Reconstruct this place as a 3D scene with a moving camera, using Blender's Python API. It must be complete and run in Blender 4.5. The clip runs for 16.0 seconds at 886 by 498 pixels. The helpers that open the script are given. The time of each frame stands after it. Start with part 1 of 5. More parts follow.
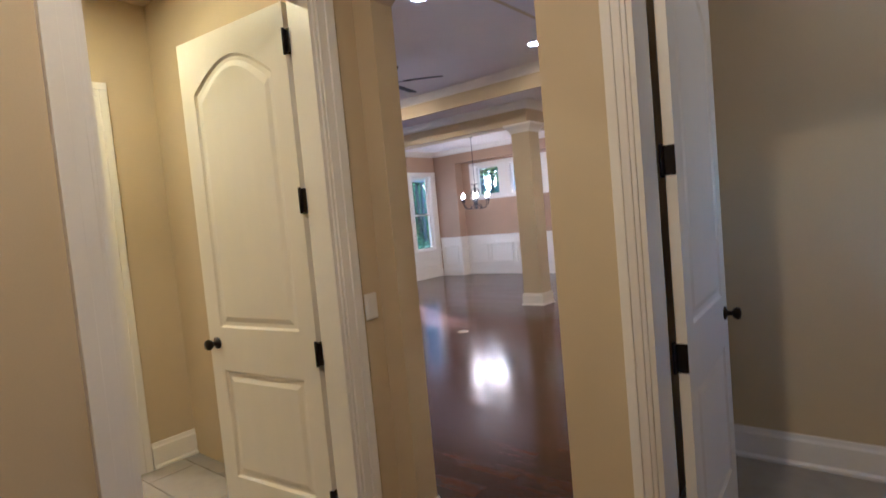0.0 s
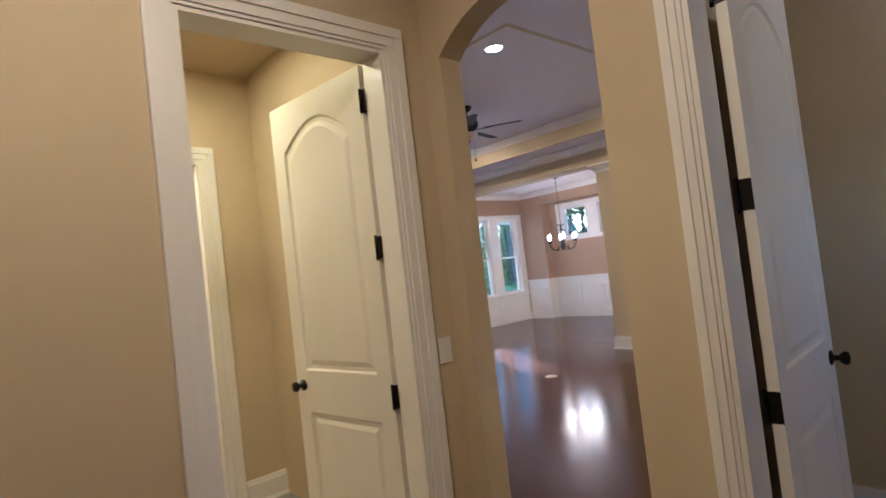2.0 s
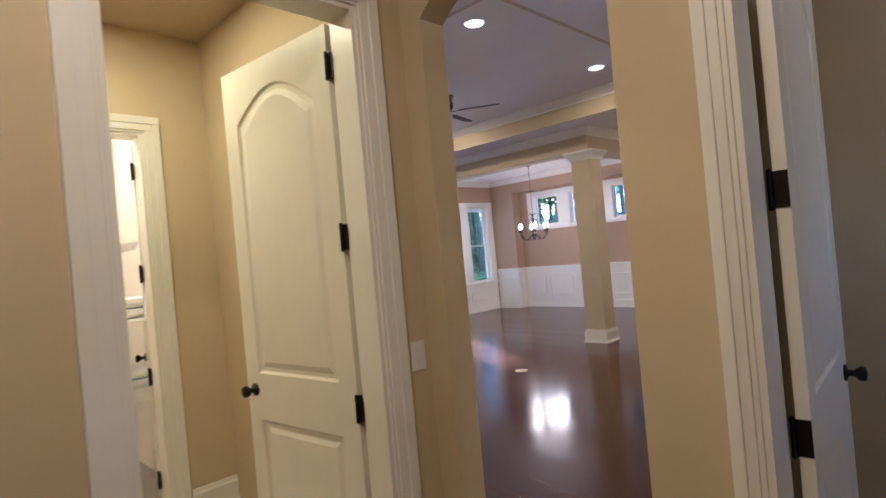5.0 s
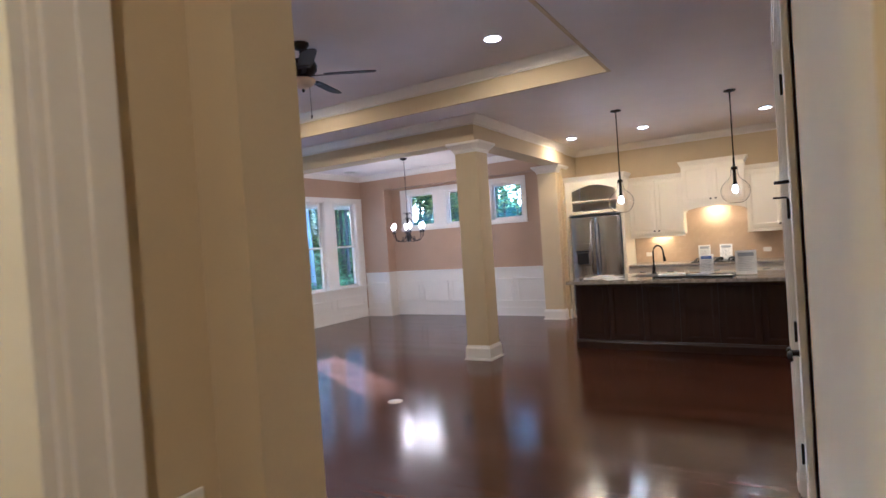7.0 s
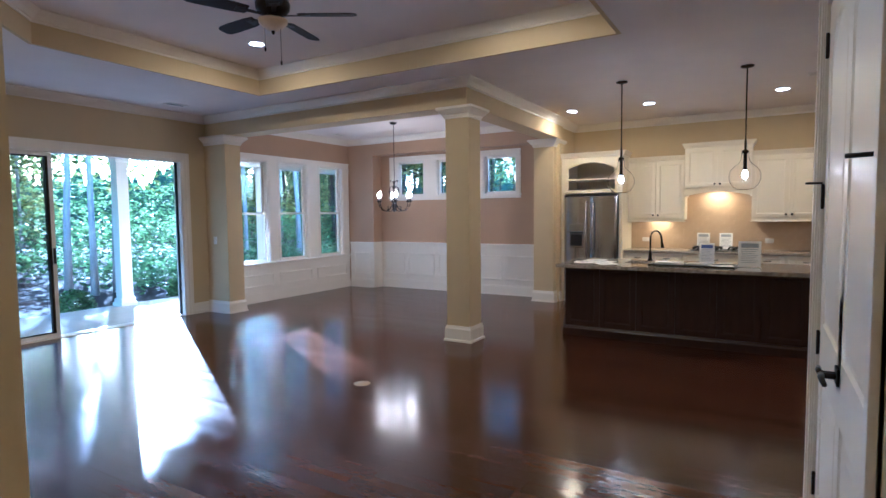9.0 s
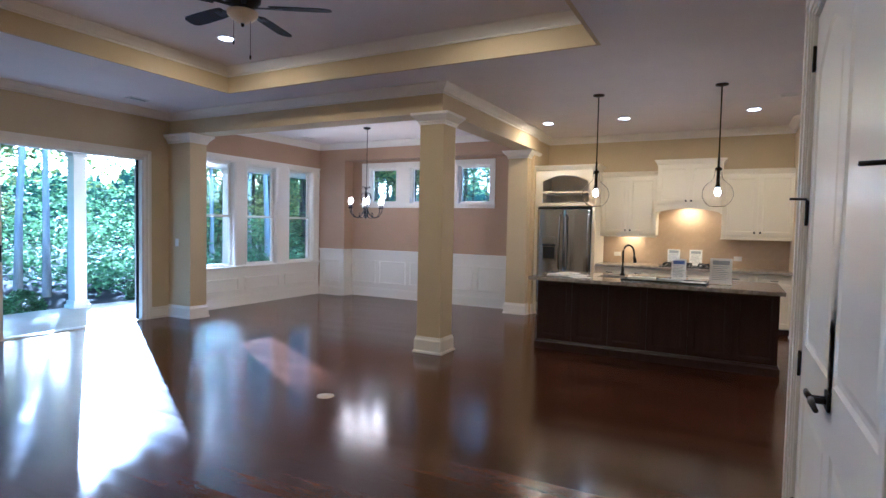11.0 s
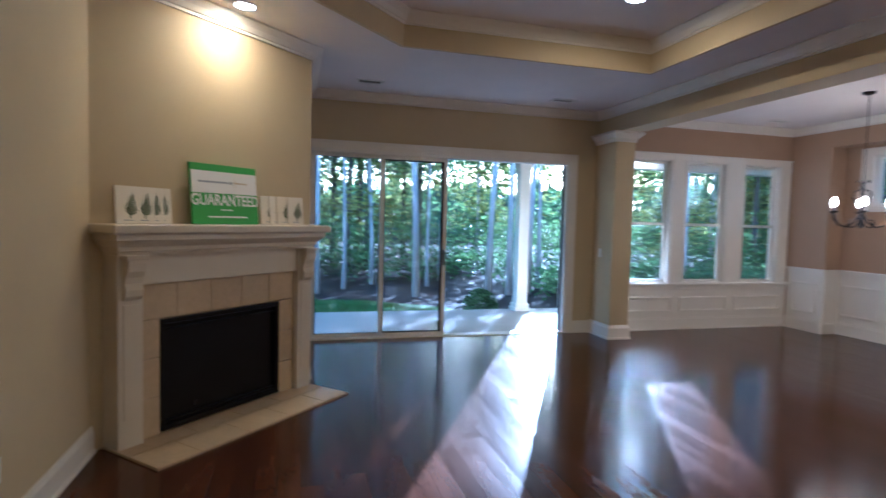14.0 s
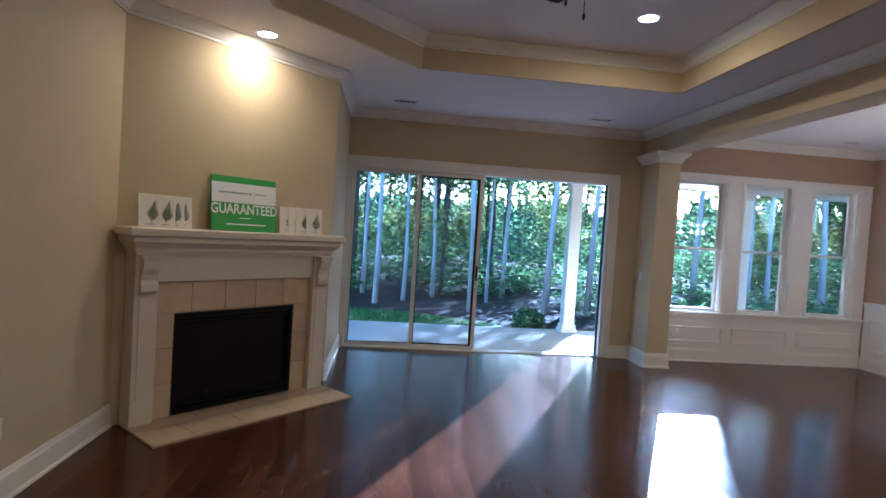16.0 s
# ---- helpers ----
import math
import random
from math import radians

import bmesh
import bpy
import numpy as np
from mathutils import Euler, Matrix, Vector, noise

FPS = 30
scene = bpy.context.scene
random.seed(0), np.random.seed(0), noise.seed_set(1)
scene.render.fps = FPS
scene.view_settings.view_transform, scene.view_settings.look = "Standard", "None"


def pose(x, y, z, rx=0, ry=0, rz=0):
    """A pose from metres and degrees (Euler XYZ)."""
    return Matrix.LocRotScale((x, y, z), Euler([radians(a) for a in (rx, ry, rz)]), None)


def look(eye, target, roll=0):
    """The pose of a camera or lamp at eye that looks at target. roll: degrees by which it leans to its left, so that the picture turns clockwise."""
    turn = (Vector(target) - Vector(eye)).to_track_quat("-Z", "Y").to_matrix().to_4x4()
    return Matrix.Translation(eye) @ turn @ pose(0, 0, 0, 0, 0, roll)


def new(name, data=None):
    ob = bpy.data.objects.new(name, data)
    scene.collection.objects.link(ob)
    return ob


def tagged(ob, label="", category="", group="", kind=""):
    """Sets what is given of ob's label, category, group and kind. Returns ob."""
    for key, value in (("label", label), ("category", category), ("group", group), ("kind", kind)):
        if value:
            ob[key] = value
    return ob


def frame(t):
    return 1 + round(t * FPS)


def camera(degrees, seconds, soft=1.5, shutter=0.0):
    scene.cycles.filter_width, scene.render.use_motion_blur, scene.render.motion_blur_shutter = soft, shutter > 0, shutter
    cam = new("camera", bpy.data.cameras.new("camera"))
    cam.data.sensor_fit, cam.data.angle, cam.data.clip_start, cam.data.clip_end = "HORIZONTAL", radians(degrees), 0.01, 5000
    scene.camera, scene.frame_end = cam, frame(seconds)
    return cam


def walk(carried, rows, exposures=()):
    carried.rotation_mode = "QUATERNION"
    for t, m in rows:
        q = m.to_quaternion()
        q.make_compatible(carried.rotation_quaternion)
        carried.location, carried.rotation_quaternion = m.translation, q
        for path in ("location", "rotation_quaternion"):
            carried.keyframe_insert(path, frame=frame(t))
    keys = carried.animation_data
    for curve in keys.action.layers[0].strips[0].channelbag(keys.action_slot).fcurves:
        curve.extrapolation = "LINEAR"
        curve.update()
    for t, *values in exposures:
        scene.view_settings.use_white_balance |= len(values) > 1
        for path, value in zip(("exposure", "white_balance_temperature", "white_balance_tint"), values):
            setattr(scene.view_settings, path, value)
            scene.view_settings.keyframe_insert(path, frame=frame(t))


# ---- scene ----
cam = camera(78.2, 16.0, shutter=0.5)
EXPOSURE = 3.85
PATH = [
    (0, (0.049, 0.032, 1.474), (-1.217, 1.576, 1.359), -5.2),
    (0.5, (-0.046, 0.048, 1.501), (-1.259, 1.638, 1.49), -3.5),
    (1, (-0.087, 0.128, 1.512), (-1.326, 1.696, 1.572), -8.2),
    (1.5, (-0.026, 0.168, 1.475), (-1.436, 1.583, 1.562), -5.5),
    (2, (0.13, 0.065, 1.47), (-1.362, 1.395, 1.545), -6.6),
    (2.5, (0.322, -0.055, 1.473), (-1.256, 1.174, 1.471), -6.7),
    (3, (0.376, -0.102, 1.467), (-1.223, 1.099, 1.444), -7.0),
    (5.5, (-0.313, 0.418, 1.52), (-1.635, 1.919, 1.518), -5.6),
    (6, (-0.507, 0.635, 1.528), (-1.72, 2.224, 1.485), -6.5),
    (6.5, (-0.737, 0.951, 1.542), (-1.841, 2.618, 1.478), -6.0),
    (7, (-0.939, 1.181, 1.535), (-1.974, 2.892, 1.51), -3.9),
    (7.5, (-1.022, 1.384, 1.538), (-1.988, 3.136, 1.524), -3.6),
    (8, (-1.028, 1.582, 1.549), (-2.149, 3.238, 1.506), -4.4),
    (8.5, (-1.073, 1.646, 1.538), (-2.131, 3.341, 1.443), -2.7),
    (9, (-1.078, 1.663, 1.527), (-2.095, 3.381, 1.4), -0.6),
    (11.5, (-1.235, 1.922, 1.505), (-2.151, 3.698, 1.42), 1.3),
    (12, (-1.371, 2.124, 1.517), (-2.279, 3.901, 1.393), 1.2),
    (12.5, (-1.487, 2.431, 1.519), (-2.72, 3.999, 1.377), 3.3),
    (13, (-1.643, 2.696, 1.518), (-3.088, 4.071, 1.378), 1.4),
    (13.5, (-1.807, 2.969, 1.547), (-3.476, 4.066, 1.439), -0.9),
    (14, (-1.884, 3.169, 1.548), (-3.81, 3.698, 1.442), 1.5),
    (14.5, (-1.781, 3.352, 1.592), (-3.743, 3.732, 1.507), -0.2),
    (15, (-1.689, 3.591, 1.536), (-3.661, 3.907, 1.433), 1.7),
    (15.5, (-1.678, 3.749, 1.546), (-3.665, 3.951, 1.455), 2.5),
    (16, (-1.622, 3.872, 1.572), (-3.611, 4.079, 1.511), 3.7),
]
walk(cam, [(t, look(eye, target, roll)) for t, eye, target, roll in PATH], [(0.0, EXPOSURE + 0.05, 3960, 13), (6.5, EXPOSURE, 3960, 13), (9.0, EXPOSURE - 0.32, 3830, 9), (12.5, EXPOSURE - 0.37, 3880, 9), (14.0, EXPOSURE - 0.76, 3960, 9), (16.0, EXPOSURE - 0.76, 3960, 9)])

# ---- world, sun, exposure ----
SUN = Vector((-0.842, 0.474, 0.259))
world = bpy.data.worlds.new("sky_world")
scene.world = world
world.use_nodes = True
wn = world.node_tree.nodes
sky = wn.new("ShaderNodeTexSky")
sky.sky_type, sky.sun_disc = "NISHITA", False
sky.sun_elevation = radians(15.0)
sky.sun_rotation = math.atan2(SUN.x, SUN.y)
world.node_tree.links.new(sky.outputs[0], wn["Background"].inputs[0])
wn["Background"].inputs[1].default_value = 0.15
sun = new("sun", bpy.data.lights.new("sun", "SUN"))
sun.data.energy, sun.data.angle, sun.data.color = 5.0, radians(0.5), (1.0, 0.97, 0.93)
sun.matrix_world = look(SUN * 40, (0, 0, 0))
WARM = (1.0, 0.60, 0.215)


def lamp(name, kind, place, watts, colour=WARM, radius=0.04, size=0.3):
    d = bpy.data.lights.new(name, kind)
    d.energy, d.color = watts * 0.089, colour
    if kind == "AREA":
        d.shape, d.size = ("DISK" if size < 0.2 else "SQUARE"), size
    else:
        d.shadow_soft_size = radius
    ob = new(name, d)
    ob.matrix_world = look(place, (place[0], place[1] + 0.001, place[2] - 1))
    return ob


def sky_panel(name, y0, y1, z0, z1, watts):
    """An area lamp added in a window's opening to strengthen the sky's light."""
    d = bpy.data.lights.new(name, "AREA")
    d.shape, d.size, d.size_y = "RECTANGLE", y1 - y0, z1 - z0
    d.energy, d.color = watts, (0.70, 0.86, 1.0)
    ob = new(name, d)
    ob.matrix_world = look((-8.82, (y0 + y1) / 2, (z0 + z1) / 2), (0, (y0 + y1) / 2, (z0 + z1) / 2))
    return ob


sky_panel("slider_sky_fill", 3.46, 6.82, 0.05, 2.35, 0.4)
for win_y in (7.84, 8.83, 9.88):
    sky_panel("window_skylight", win_y, win_y + 0.62, 0.75, 2.48, 0.10)


# ---- materials ----
def mat(name, colour, rough=0.5, metal=0.0, var=0.08, scale=3.0, bump=0.05, fine=120.0, rvar=0.08, stretch=(1, 1, 1), island=0.0, rnd=0.0, spec=0.5, coat=0.0):
    m = bpy.data.materials.new(name)
    m.use_nodes = True
    nt = m.node_tree
    n, l = nt.nodes, nt.links
    b = n["Principled BSDF"]
    b.inputs["Metallic"].default_value = metal
    b.inputs["Specular IOR Level"].default_value = spec
    b.inputs["Coat Weight"].default_value, b.inputs["Coat Roughness"].default_value = coat, 0.09
    tc = n.new("ShaderNodeTexCoord")
    mp = n.new("ShaderNodeMapping")
    mp.inputs["Scale"].default_value = stretch
    l.new(tc.outputs["Object"], mp.inputs[0])
    big, small = n.new("ShaderNodeTexNoise"), n.new("ShaderNodeTexNoise")
    big.inputs["Scale"].default_value, big.inputs["Detail"].default_value = scale, 4
    small.inputs["Scale"].default_value, small.inputs["Detail"].default_value = fine, 3
    l.new(mp.outputs[0], big.inputs[0])
    l.new(mp.outputs[0], small.inputs[0])
    mixn = n.new("ShaderNodeMath")
    mixn.operation = "MULTIPLY_ADD"
    mixn.inputs[1].default_value = 0.35
    l.new(small.outputs[0], mixn.inputs[0])
    half = n.new("ShaderNodeMath")
    half.operation = "MULTIPLY"
    half.inputs[1].default_value = 0.65
    l.new(big.outputs[0], half.inputs[0])
    l.new(half.outputs[0], mixn.inputs[2])
    value = mixn.outputs[0]
    if island or rnd:
        src = n.new("ShaderNodeNewGeometry").outputs["Random Per Island"] if island else n.new("ShaderNodeObjectInfo").outputs["Random"]
        add = n.new("ShaderNodeMath")
        add.operation = "MULTIPLY_ADD"
        add.inputs[1].default_value = island or rnd
        l.new(src, add.inputs[0])
        l.new(value, add.inputs[2])
        sub = n.new("ShaderNodeMath")
        sub.operation = "SUBTRACT"
        sub.inputs[1].default_value = (island or rnd) / 2
        l.new(add.outputs[0], sub.inputs[0])
        value = sub.outputs[0]
    ramp = n.new("ShaderNodeMapRange")
    ramp.inputs["From Min"].default_value, ramp.inputs["From Max"].default_value = 0.25, 0.75
    l.new(value, ramp.inputs[0])
    mix = n.new("ShaderNodeMix")
    mix.data_type = "RGBA"
    mix.inputs["A"].default_value = (*[c * (1 - var) for c in colour], 1)
    mix.inputs["B"].default_value = (*[min(1, c * (1 + var)) for c in colour], 1)
    l.new(ramp.outputs[0], mix.inputs[0])
    l.new(mix.outputs["Result"], b.inputs["Base Color"])
    rr = n.new("ShaderNodeMapRange")
    rr.inputs["To Min"].default_value, rr.inputs["To Max"].default_value = max(0.02, rough - rvar), min(1, rough + rvar)
    l.new(value, rr.inputs[0])
    l.new(rr.outputs[0], b.inputs["Roughness"])
    if bump:
        bp = n.new("ShaderNodeBump")
        bp.inputs["Strength"].default_value = bump
        bp.inputs["Distance"].default_value = 0.01
        l.new(mixn.outputs[0], bp.inputs["Height"])
        l.new(bp.outputs[0], b.inputs["Normal"])
    return m


def glow(name, colour, strength):
    m = bpy.data.materials.new(name)
    m.use_nodes = True
    b = m.node_tree.nodes["Principled BSDF"]
    b.inputs["Base Color"].default_value = (*colour, 1)
    b.inputs["Emission Color"].default_value = (*colour, 1)
    b.inputs["Emission Strength"].default_value = strength
    return m


def glass(name, tint=(1, 1, 1), rough=0.0, ior=1.45):
    m = bpy.data.materials.new(name)
    m.use_nodes = True
    b = m.node_tree.nodes["Principled BSDF"]
    b.inputs["Base Color"].default_value = (*tint, 1)
    b.inputs["Transmission Weight"].default_value = 1
    b.inputs["Roughness"].default_value, b.inputs["IOR"].default_value = rough, ior
    return m


PAINT = mat("beige_wall_paint", (0.55, 0.45, 0.265), 0.75, var=0.05, bump=0.06, fine=180)
DINING = mat("tan_wall_paint", (0.40, 0.275, 0.17), 0.75, var=0.05, bump=0.06, fine=180)
CEIL = mat("ceiling_paint", (0.74, 0.69, 0.66), 0.85, var=0.04, bump=0.05, fine=160)
TRIM = mat("white_trim_paint", (0.78, 0.74, 0.66), 0.35, var=0.03, bump=0.02, fine=60)
DOORW = mat("cream_door_paint", (0.80, 0.75, 0.64), 0.32, var=0.03, bump=0.03, fine=90, stretch=(4, 4, 0.6))
CABW = mat("cream_cabinet_paint", (0.78, 0.72, 0.58), 0.35, var=0.04, bump=0.02)
BRONZE = mat("oil_rubbed_bronze", (0.022, 0.018, 0.016), 0.4, 0.8, var=0.25, bump=0.04)
BLADE = mat("dark_fan_blade", (0.014, 0.009, 0.008), 0.6, var=0.3, scale=2, fine=40, stretch=(1, 9, 9), spec=0.2)
BLACK = mat("black_metal", (0.012, 0.012, 0.013), 0.35, 0.3, var=0.2)
ISLAND = mat("dark_espresso_wood", (0.034, 0.014, 0.008), 0.42, var=0.4, scale=2.0, fine=40, stretch=(9, 9, 0.8), bump=0.06)
WOODF = mat("dark_walnut_floor", (0.062, 0.0215, 0.0083), 0.16, var=0.45, coat=0.0, spec=0.30, scale=1.6, fine=26, stretch=(0.7, 6, 6), bump=0.045, rvar=0.06, island=0.29)
WOODP = mat("dark_walnut_plank", (0.062, 0.0215, 0.0083), 0.16, var=0.45, coat=0.0, spec=0.30, scale=1.6, fine=26, stretch=(0.7, 6, 6), bump=0.045, rvar=0.06, rnd=0.29)
SUBFL = mat("dark_subfloor", (0.012, 0.006, 0.004), 0.8, var=0.2)
TILEG = mat("grey_stone_tile", (0.30, 0.27, 0.23), 0.45, var=0.2, scale=2.5, fine=14, rnd=0.2, bump=0.08)
GROUT = mat("grey_grout", (0.20, 0.18, 0.16), 0.9)
TRAV = mat("beige_travertine", (0.52, 0.40, 0.235), 0.4, var=0.18, scale=4, fine=30, rnd=0.25, bump=0.1)
MANTEL = mat("mantel_white_paint", (0.66, 0.59, 0.46), 0.4, var=0.04)
SOOT = mat("firebox_black", (0.004, 0.004, 0.004), 0.45, var=0.4, spec=0.2)
STEEL = mat("stainless_steel", (0.46, 0.45, 0.44), 0.2, 1.0, var=0.08, scale=1.2, fine=90, stretch=(14, 14, 0.4), bump=0.03)
GRANITE = mat("speckled_granite", (0.34, 0.31, 0.27), 0.12, var=0.7, scale=28, fine=130, bump=0.0)
BSPLASH = mat("tan_backsplash_tile", (0.50, 0.375, 0.235), 0.4, var=0.1, scale=6, rnd=0.15, bump=0.04)
CLEAR = glass("clear_glass")
SMOKE = glass("pendant_glass", (1.0, 0.99, 0.98), 0.0, 1.14)
FROST = mat("frosted_cream_glass", (0.75, 0.62, 0.45), 0.3, var=0.15, scale=12)
BULB = glow("warm_bulb", (1.0, 0.70, 0.46), 11)
CANLIGHT = glow("downlight_lens", (1.0, 0.88, 0.72), 5)
PLASTIC = mat("white_plastic", (0.75, 0.73, 0.68), 0.4, var=0.03)
CARD = mat("cream_card", (0.74, 0.68, 0.57), 0.7, var=0.05)
BEDDING = mat("tan_tile_bedding", (0.40, 0.31, 0.19), 0.9)
PAPER = mat("white_paper", (0.78, 0.77, 0.75), 0.7, var=0.05)
CONC = mat("porch_concrete", (0.50, 0.48, 0.45), 0.85, var=0.15, scale=2, fine=60, bump=0.15, spec=0.08)
GRASS = mat("lawn_grass", (0.075, 0.14, 0.035), 0.9, var=0.4, scale=2, fine=60, bump=0.4, spec=0.08)
LITTER = mat("leaf_litter_soil", (0.042, 0.034, 0.028), 0.95, var=0.4, scale=1.2, fine=30, bump=0.02, spec=0.05)
BARK = mat("grey_bark", (0.40, 0.37, 0.34), 0.9, var=0.45, scale=3, fine=25, stretch=(3, 3, 0.5), bump=0.6, spec=0.08)
BARK2 = mat("dark_bark", (0.10, 0.085, 0.07), 0.9, var=0.4, scale=3, fine=25, stretch=(3, 3, 0.5), bump=0.5, spec=0.08)
GREEN = mat("sign_green", (0.07, 0.32, 0.035), 0.5, var=0.05)
FERN = mat("fern_print", (0.035, 0.075, 0.02), 0.7, var=0.2)
GREYINK = mat("grey_print", (0.32, 0.34, 0.38), 0.7)
BLUEINK = mat("blue_print", (0.10, 0.15, 0.40), 0.7)
TOWEL = mat("white_towel", (0.80, 0.80, 0.82), 0.95, var=0.06, scale=20, fine=200, bump=0.5)
SHELFW = mat("white_wire", (0.82, 0.82, 0.82), 0.4)


def leafmat(name, colour):
    m = mat(name, colour, 0.55, var=0.55, scale=0.6, fine=3, island=0.6, bump=0, spec=0.2)
    nt = m.node_tree
    b = nt.nodes["Principled BSDF"]
    tr = nt.nodes.new("ShaderNodeBsdfTranslucent")
    mx = nt.nodes.new("ShaderNodeMixShader")
    mx.inputs[0].default_value = 0.6
    src = b.inputs["Base Color"].links[0].from_socket
    nt.links.new(src, tr.inputs[0])
    nt.links.new(b.outputs[0], mx.inputs[1])
    nt.links.new(tr.outputs[0], mx.inputs[2])
    nt.links.new(mx.outputs[0], nt.nodes["Material Output"].inputs[0])
    return m


LEAF = leafmat("green_leaves", (0.14, 0.22, 0.085))
LEAF2 = leafmat("yellow_green_leaves", (0.30, 0.32, 0.10))


# ---- mesh helpers ----
def mesh_of(name, bm, material):
    me = bpy.data.meshes.new(name)
    bmesh.ops.recalc_face_normals(bm, faces=bm.faces)
    bm.to_mesh(me)
    bm.free()
    me.materials.append(material)
    return me


def part(name, bm, material, parent=None, label="", m=None):
    ob = new(name, bm if isinstance(bm, bpy.types.Mesh) else mesh_of(name, bm, material))
    if parent is not None:
        ob.parent = parent
    if m is not None:
        ob.matrix_basis = m
    if label:
        ob["label"] = label
    return ob


def thing(name, label, category, m=None, group=""):
    ob = new(name)
    ob.empty_display_size = 0.1
    if m is not None:
        ob.matrix_basis = m
    return tagged(ob, label, category, group)


def setting(name, bm, material, label="", category="", parent=None):
    return tagged(part(name, bm, material, parent), label, category, "", "structure")


def box(bm, x0, x1, y0, y1, z0, z1, bevel=0.0):
    g = bmesh.ops.create_cube(bm, size=1)
    vs = g["verts"]
    bmesh.ops.scale(bm, vec=(x1 - x0, y1 - y0, z1 - z0), verts=vs)
    bmesh.ops.translate(bm, vec=((x0 + x1) / 2, (y0 + y1) / 2, (z0 + z1) / 2), verts=vs)
    if bevel:
        es = list({e for v in vs for e in v.link_edges})
        bmesh.ops.bevel(bm, geom=es, offset=bevel, segments=2, affect="EDGES", profile=0.6)
    return bm


def B(*a, bevel=0.0):
    return box(bmesh.new(), *a, bevel=bevel)


def prism(bm, pts, d0, d1, axis="y"):
    """pts are (u, z) pairs, pushed from d0 to d1 along the axis (u is the other level axis)."""
    def v(u, w, d):
        return (u, d, w) if axis == "y" else ((d, u, w) if axis == "x" else (u, w, d))
    a = [bm.verts.new(v(u, w, d0)) for u, w in pts]
    b = [bm.verts.new(v(u, w, d1)) for u, w in pts]
    bm.faces.new(a)
    bm.faces.new(b[::-1])
    k = len(pts)
    for i in range(k):
        bm.faces.new((a[i], b[i], b[(i + 1) % k], a[(i + 1) % k]))
    return bm


def sweep(bm, path, prof, closed=False):
    """A moulding along a plan path; prof is (offset to the left of the path, z)."""
    n = len(path)
    rings = []
    for i, p in enumerate(path):
        p = Vector(p)
        dirs = []
        if closed or i > 0:
            dirs.append((p - Vector(path[i - 1])).normalized())
        if closed or i < n - 1:
            dirs.append((Vector(path[(i + 1) % n]) - p).normalized())
        ns = [Vector((-d.y, d.x)) for d in dirs]
        mit = sum(ns, Vector((0, 0)))
        mit = mit / mit.length_squared * len(ns) if len(ns) == 2 else ns[0]
        if len(ns) == 2:
            s = ns[0] + ns[1]
            mit = s * (2 / s.length_squared) if s.length_squared > 0.05 else ns[0]
        rings.append([bm.verts.new((p.x + mit.x * d, p.y + mit.y * d, z)) for d, z in prof])
    k = len(prof)
    for i in range(n if closed else n - 1):
        r, q = rings[i], rings[(i + 1) % n]
        for j in range(k):
            bm.faces.new((r[j], q[j], q[(j + 1) % k], r[(j + 1) % k]))
    if not closed:
        bm.faces.new(rings[0])
        bm.faces.new(rings[-1][::-1])
    return bm


def lathe(bm, prof, segs=24, centre=(0, 0)):
    """A turned shape; prof is (radius, z) from one end to the other."""
    rings = []
    for r, z in prof:
        if r < 1e-5:
            rings.append([bm.verts.new((centre[0], centre[1], z))])
        else:
            rings.append([bm.verts.new((centre[0] + r * math.cos(2 * math.pi * i / segs), centre[1] + r * math.sin(2 * math.pi * i / segs), z)) for i in range(segs)])
    for a, b in zip(rings, rings[1:]):
        for i in range(segs):
            j = (i + 1) % segs
            if len(a) == 1 and len(b) == 1:
                continue
            if len(a) == 1:
                f = bm.faces.new((a[0], b[i], b[j]))
            elif len(b) == 1:
                f = bm.faces.new((a[i], b[0], a[j]))
            else:
                f = bm.faces.new((a[i], b[i], b[j], a[j]))
            f.smooth = True
    return bm


def tube(bm, pts, radii, segs=10):
    """A round bar along points in space."""
    if not isinstance(radii, (list, tuple)):
        radii = [radii] * len(pts)
    pts = [Vector(p) for p in pts]
    rings = []
    for i, p in enumerate(pts):
        d = (pts[min(i + 1, len(pts) - 1)] - pts[max(i - 1, 0)]).normalized()
        side = d.cross(Vector((0.13, 0.21, 0.97)) if abs(d.z) < 0.9 else Vector((1, 0.1, 0))).normalized()
        up = side.cross(d)
        rings.append([bm.verts.new(p + radii[i] * (side * math.cos(2 * math.pi * k / segs) + up * math.sin(2 * math.pi * k / segs))) for k in range(segs)])
    for a, b in zip(rings, rings[1:]):
        for k in range(segs):
            f = bm.faces.new((a[k], a[(k + 1) % segs], b[(k + 1) % segs], b[k]))
            f.smooth = True
    bm.faces.new(rings[0][::-1])
    bm.faces.new(rings[-1])
    return bm


def cut_wall(name, axis, p0, p1, a0, a1, z0, z1, holes, material, label, more=None):
    """A wall from p0 to p1 thick, from a0 to a1 long, with openings (a0, a1, z0, z1) right through."""
    bm = bmesh.new()
    us = sorted({a0, a1, *[h[0] for h in holes], *[h[1] for h in holes]})
    for u0, u1 in zip(us, us[1:]):
        um = (u0 + u1) / 2
        spans = sorted((h[2], h[3]) for h in holes if h[0] < um < h[1])
        z = z0
        for s0, s1 in spans + [(z1, z1)]:
            if s0 - z > 1e-4:
                if axis == "x":
                    box(bm, p0, p1, u0, u1, z, s0)
                else:
                    box(bm, u0, u1, p0, p1, z, s0)
            z = s1
    if more:
        more(bm)
    return setting(name, bm, material, label, "wall")


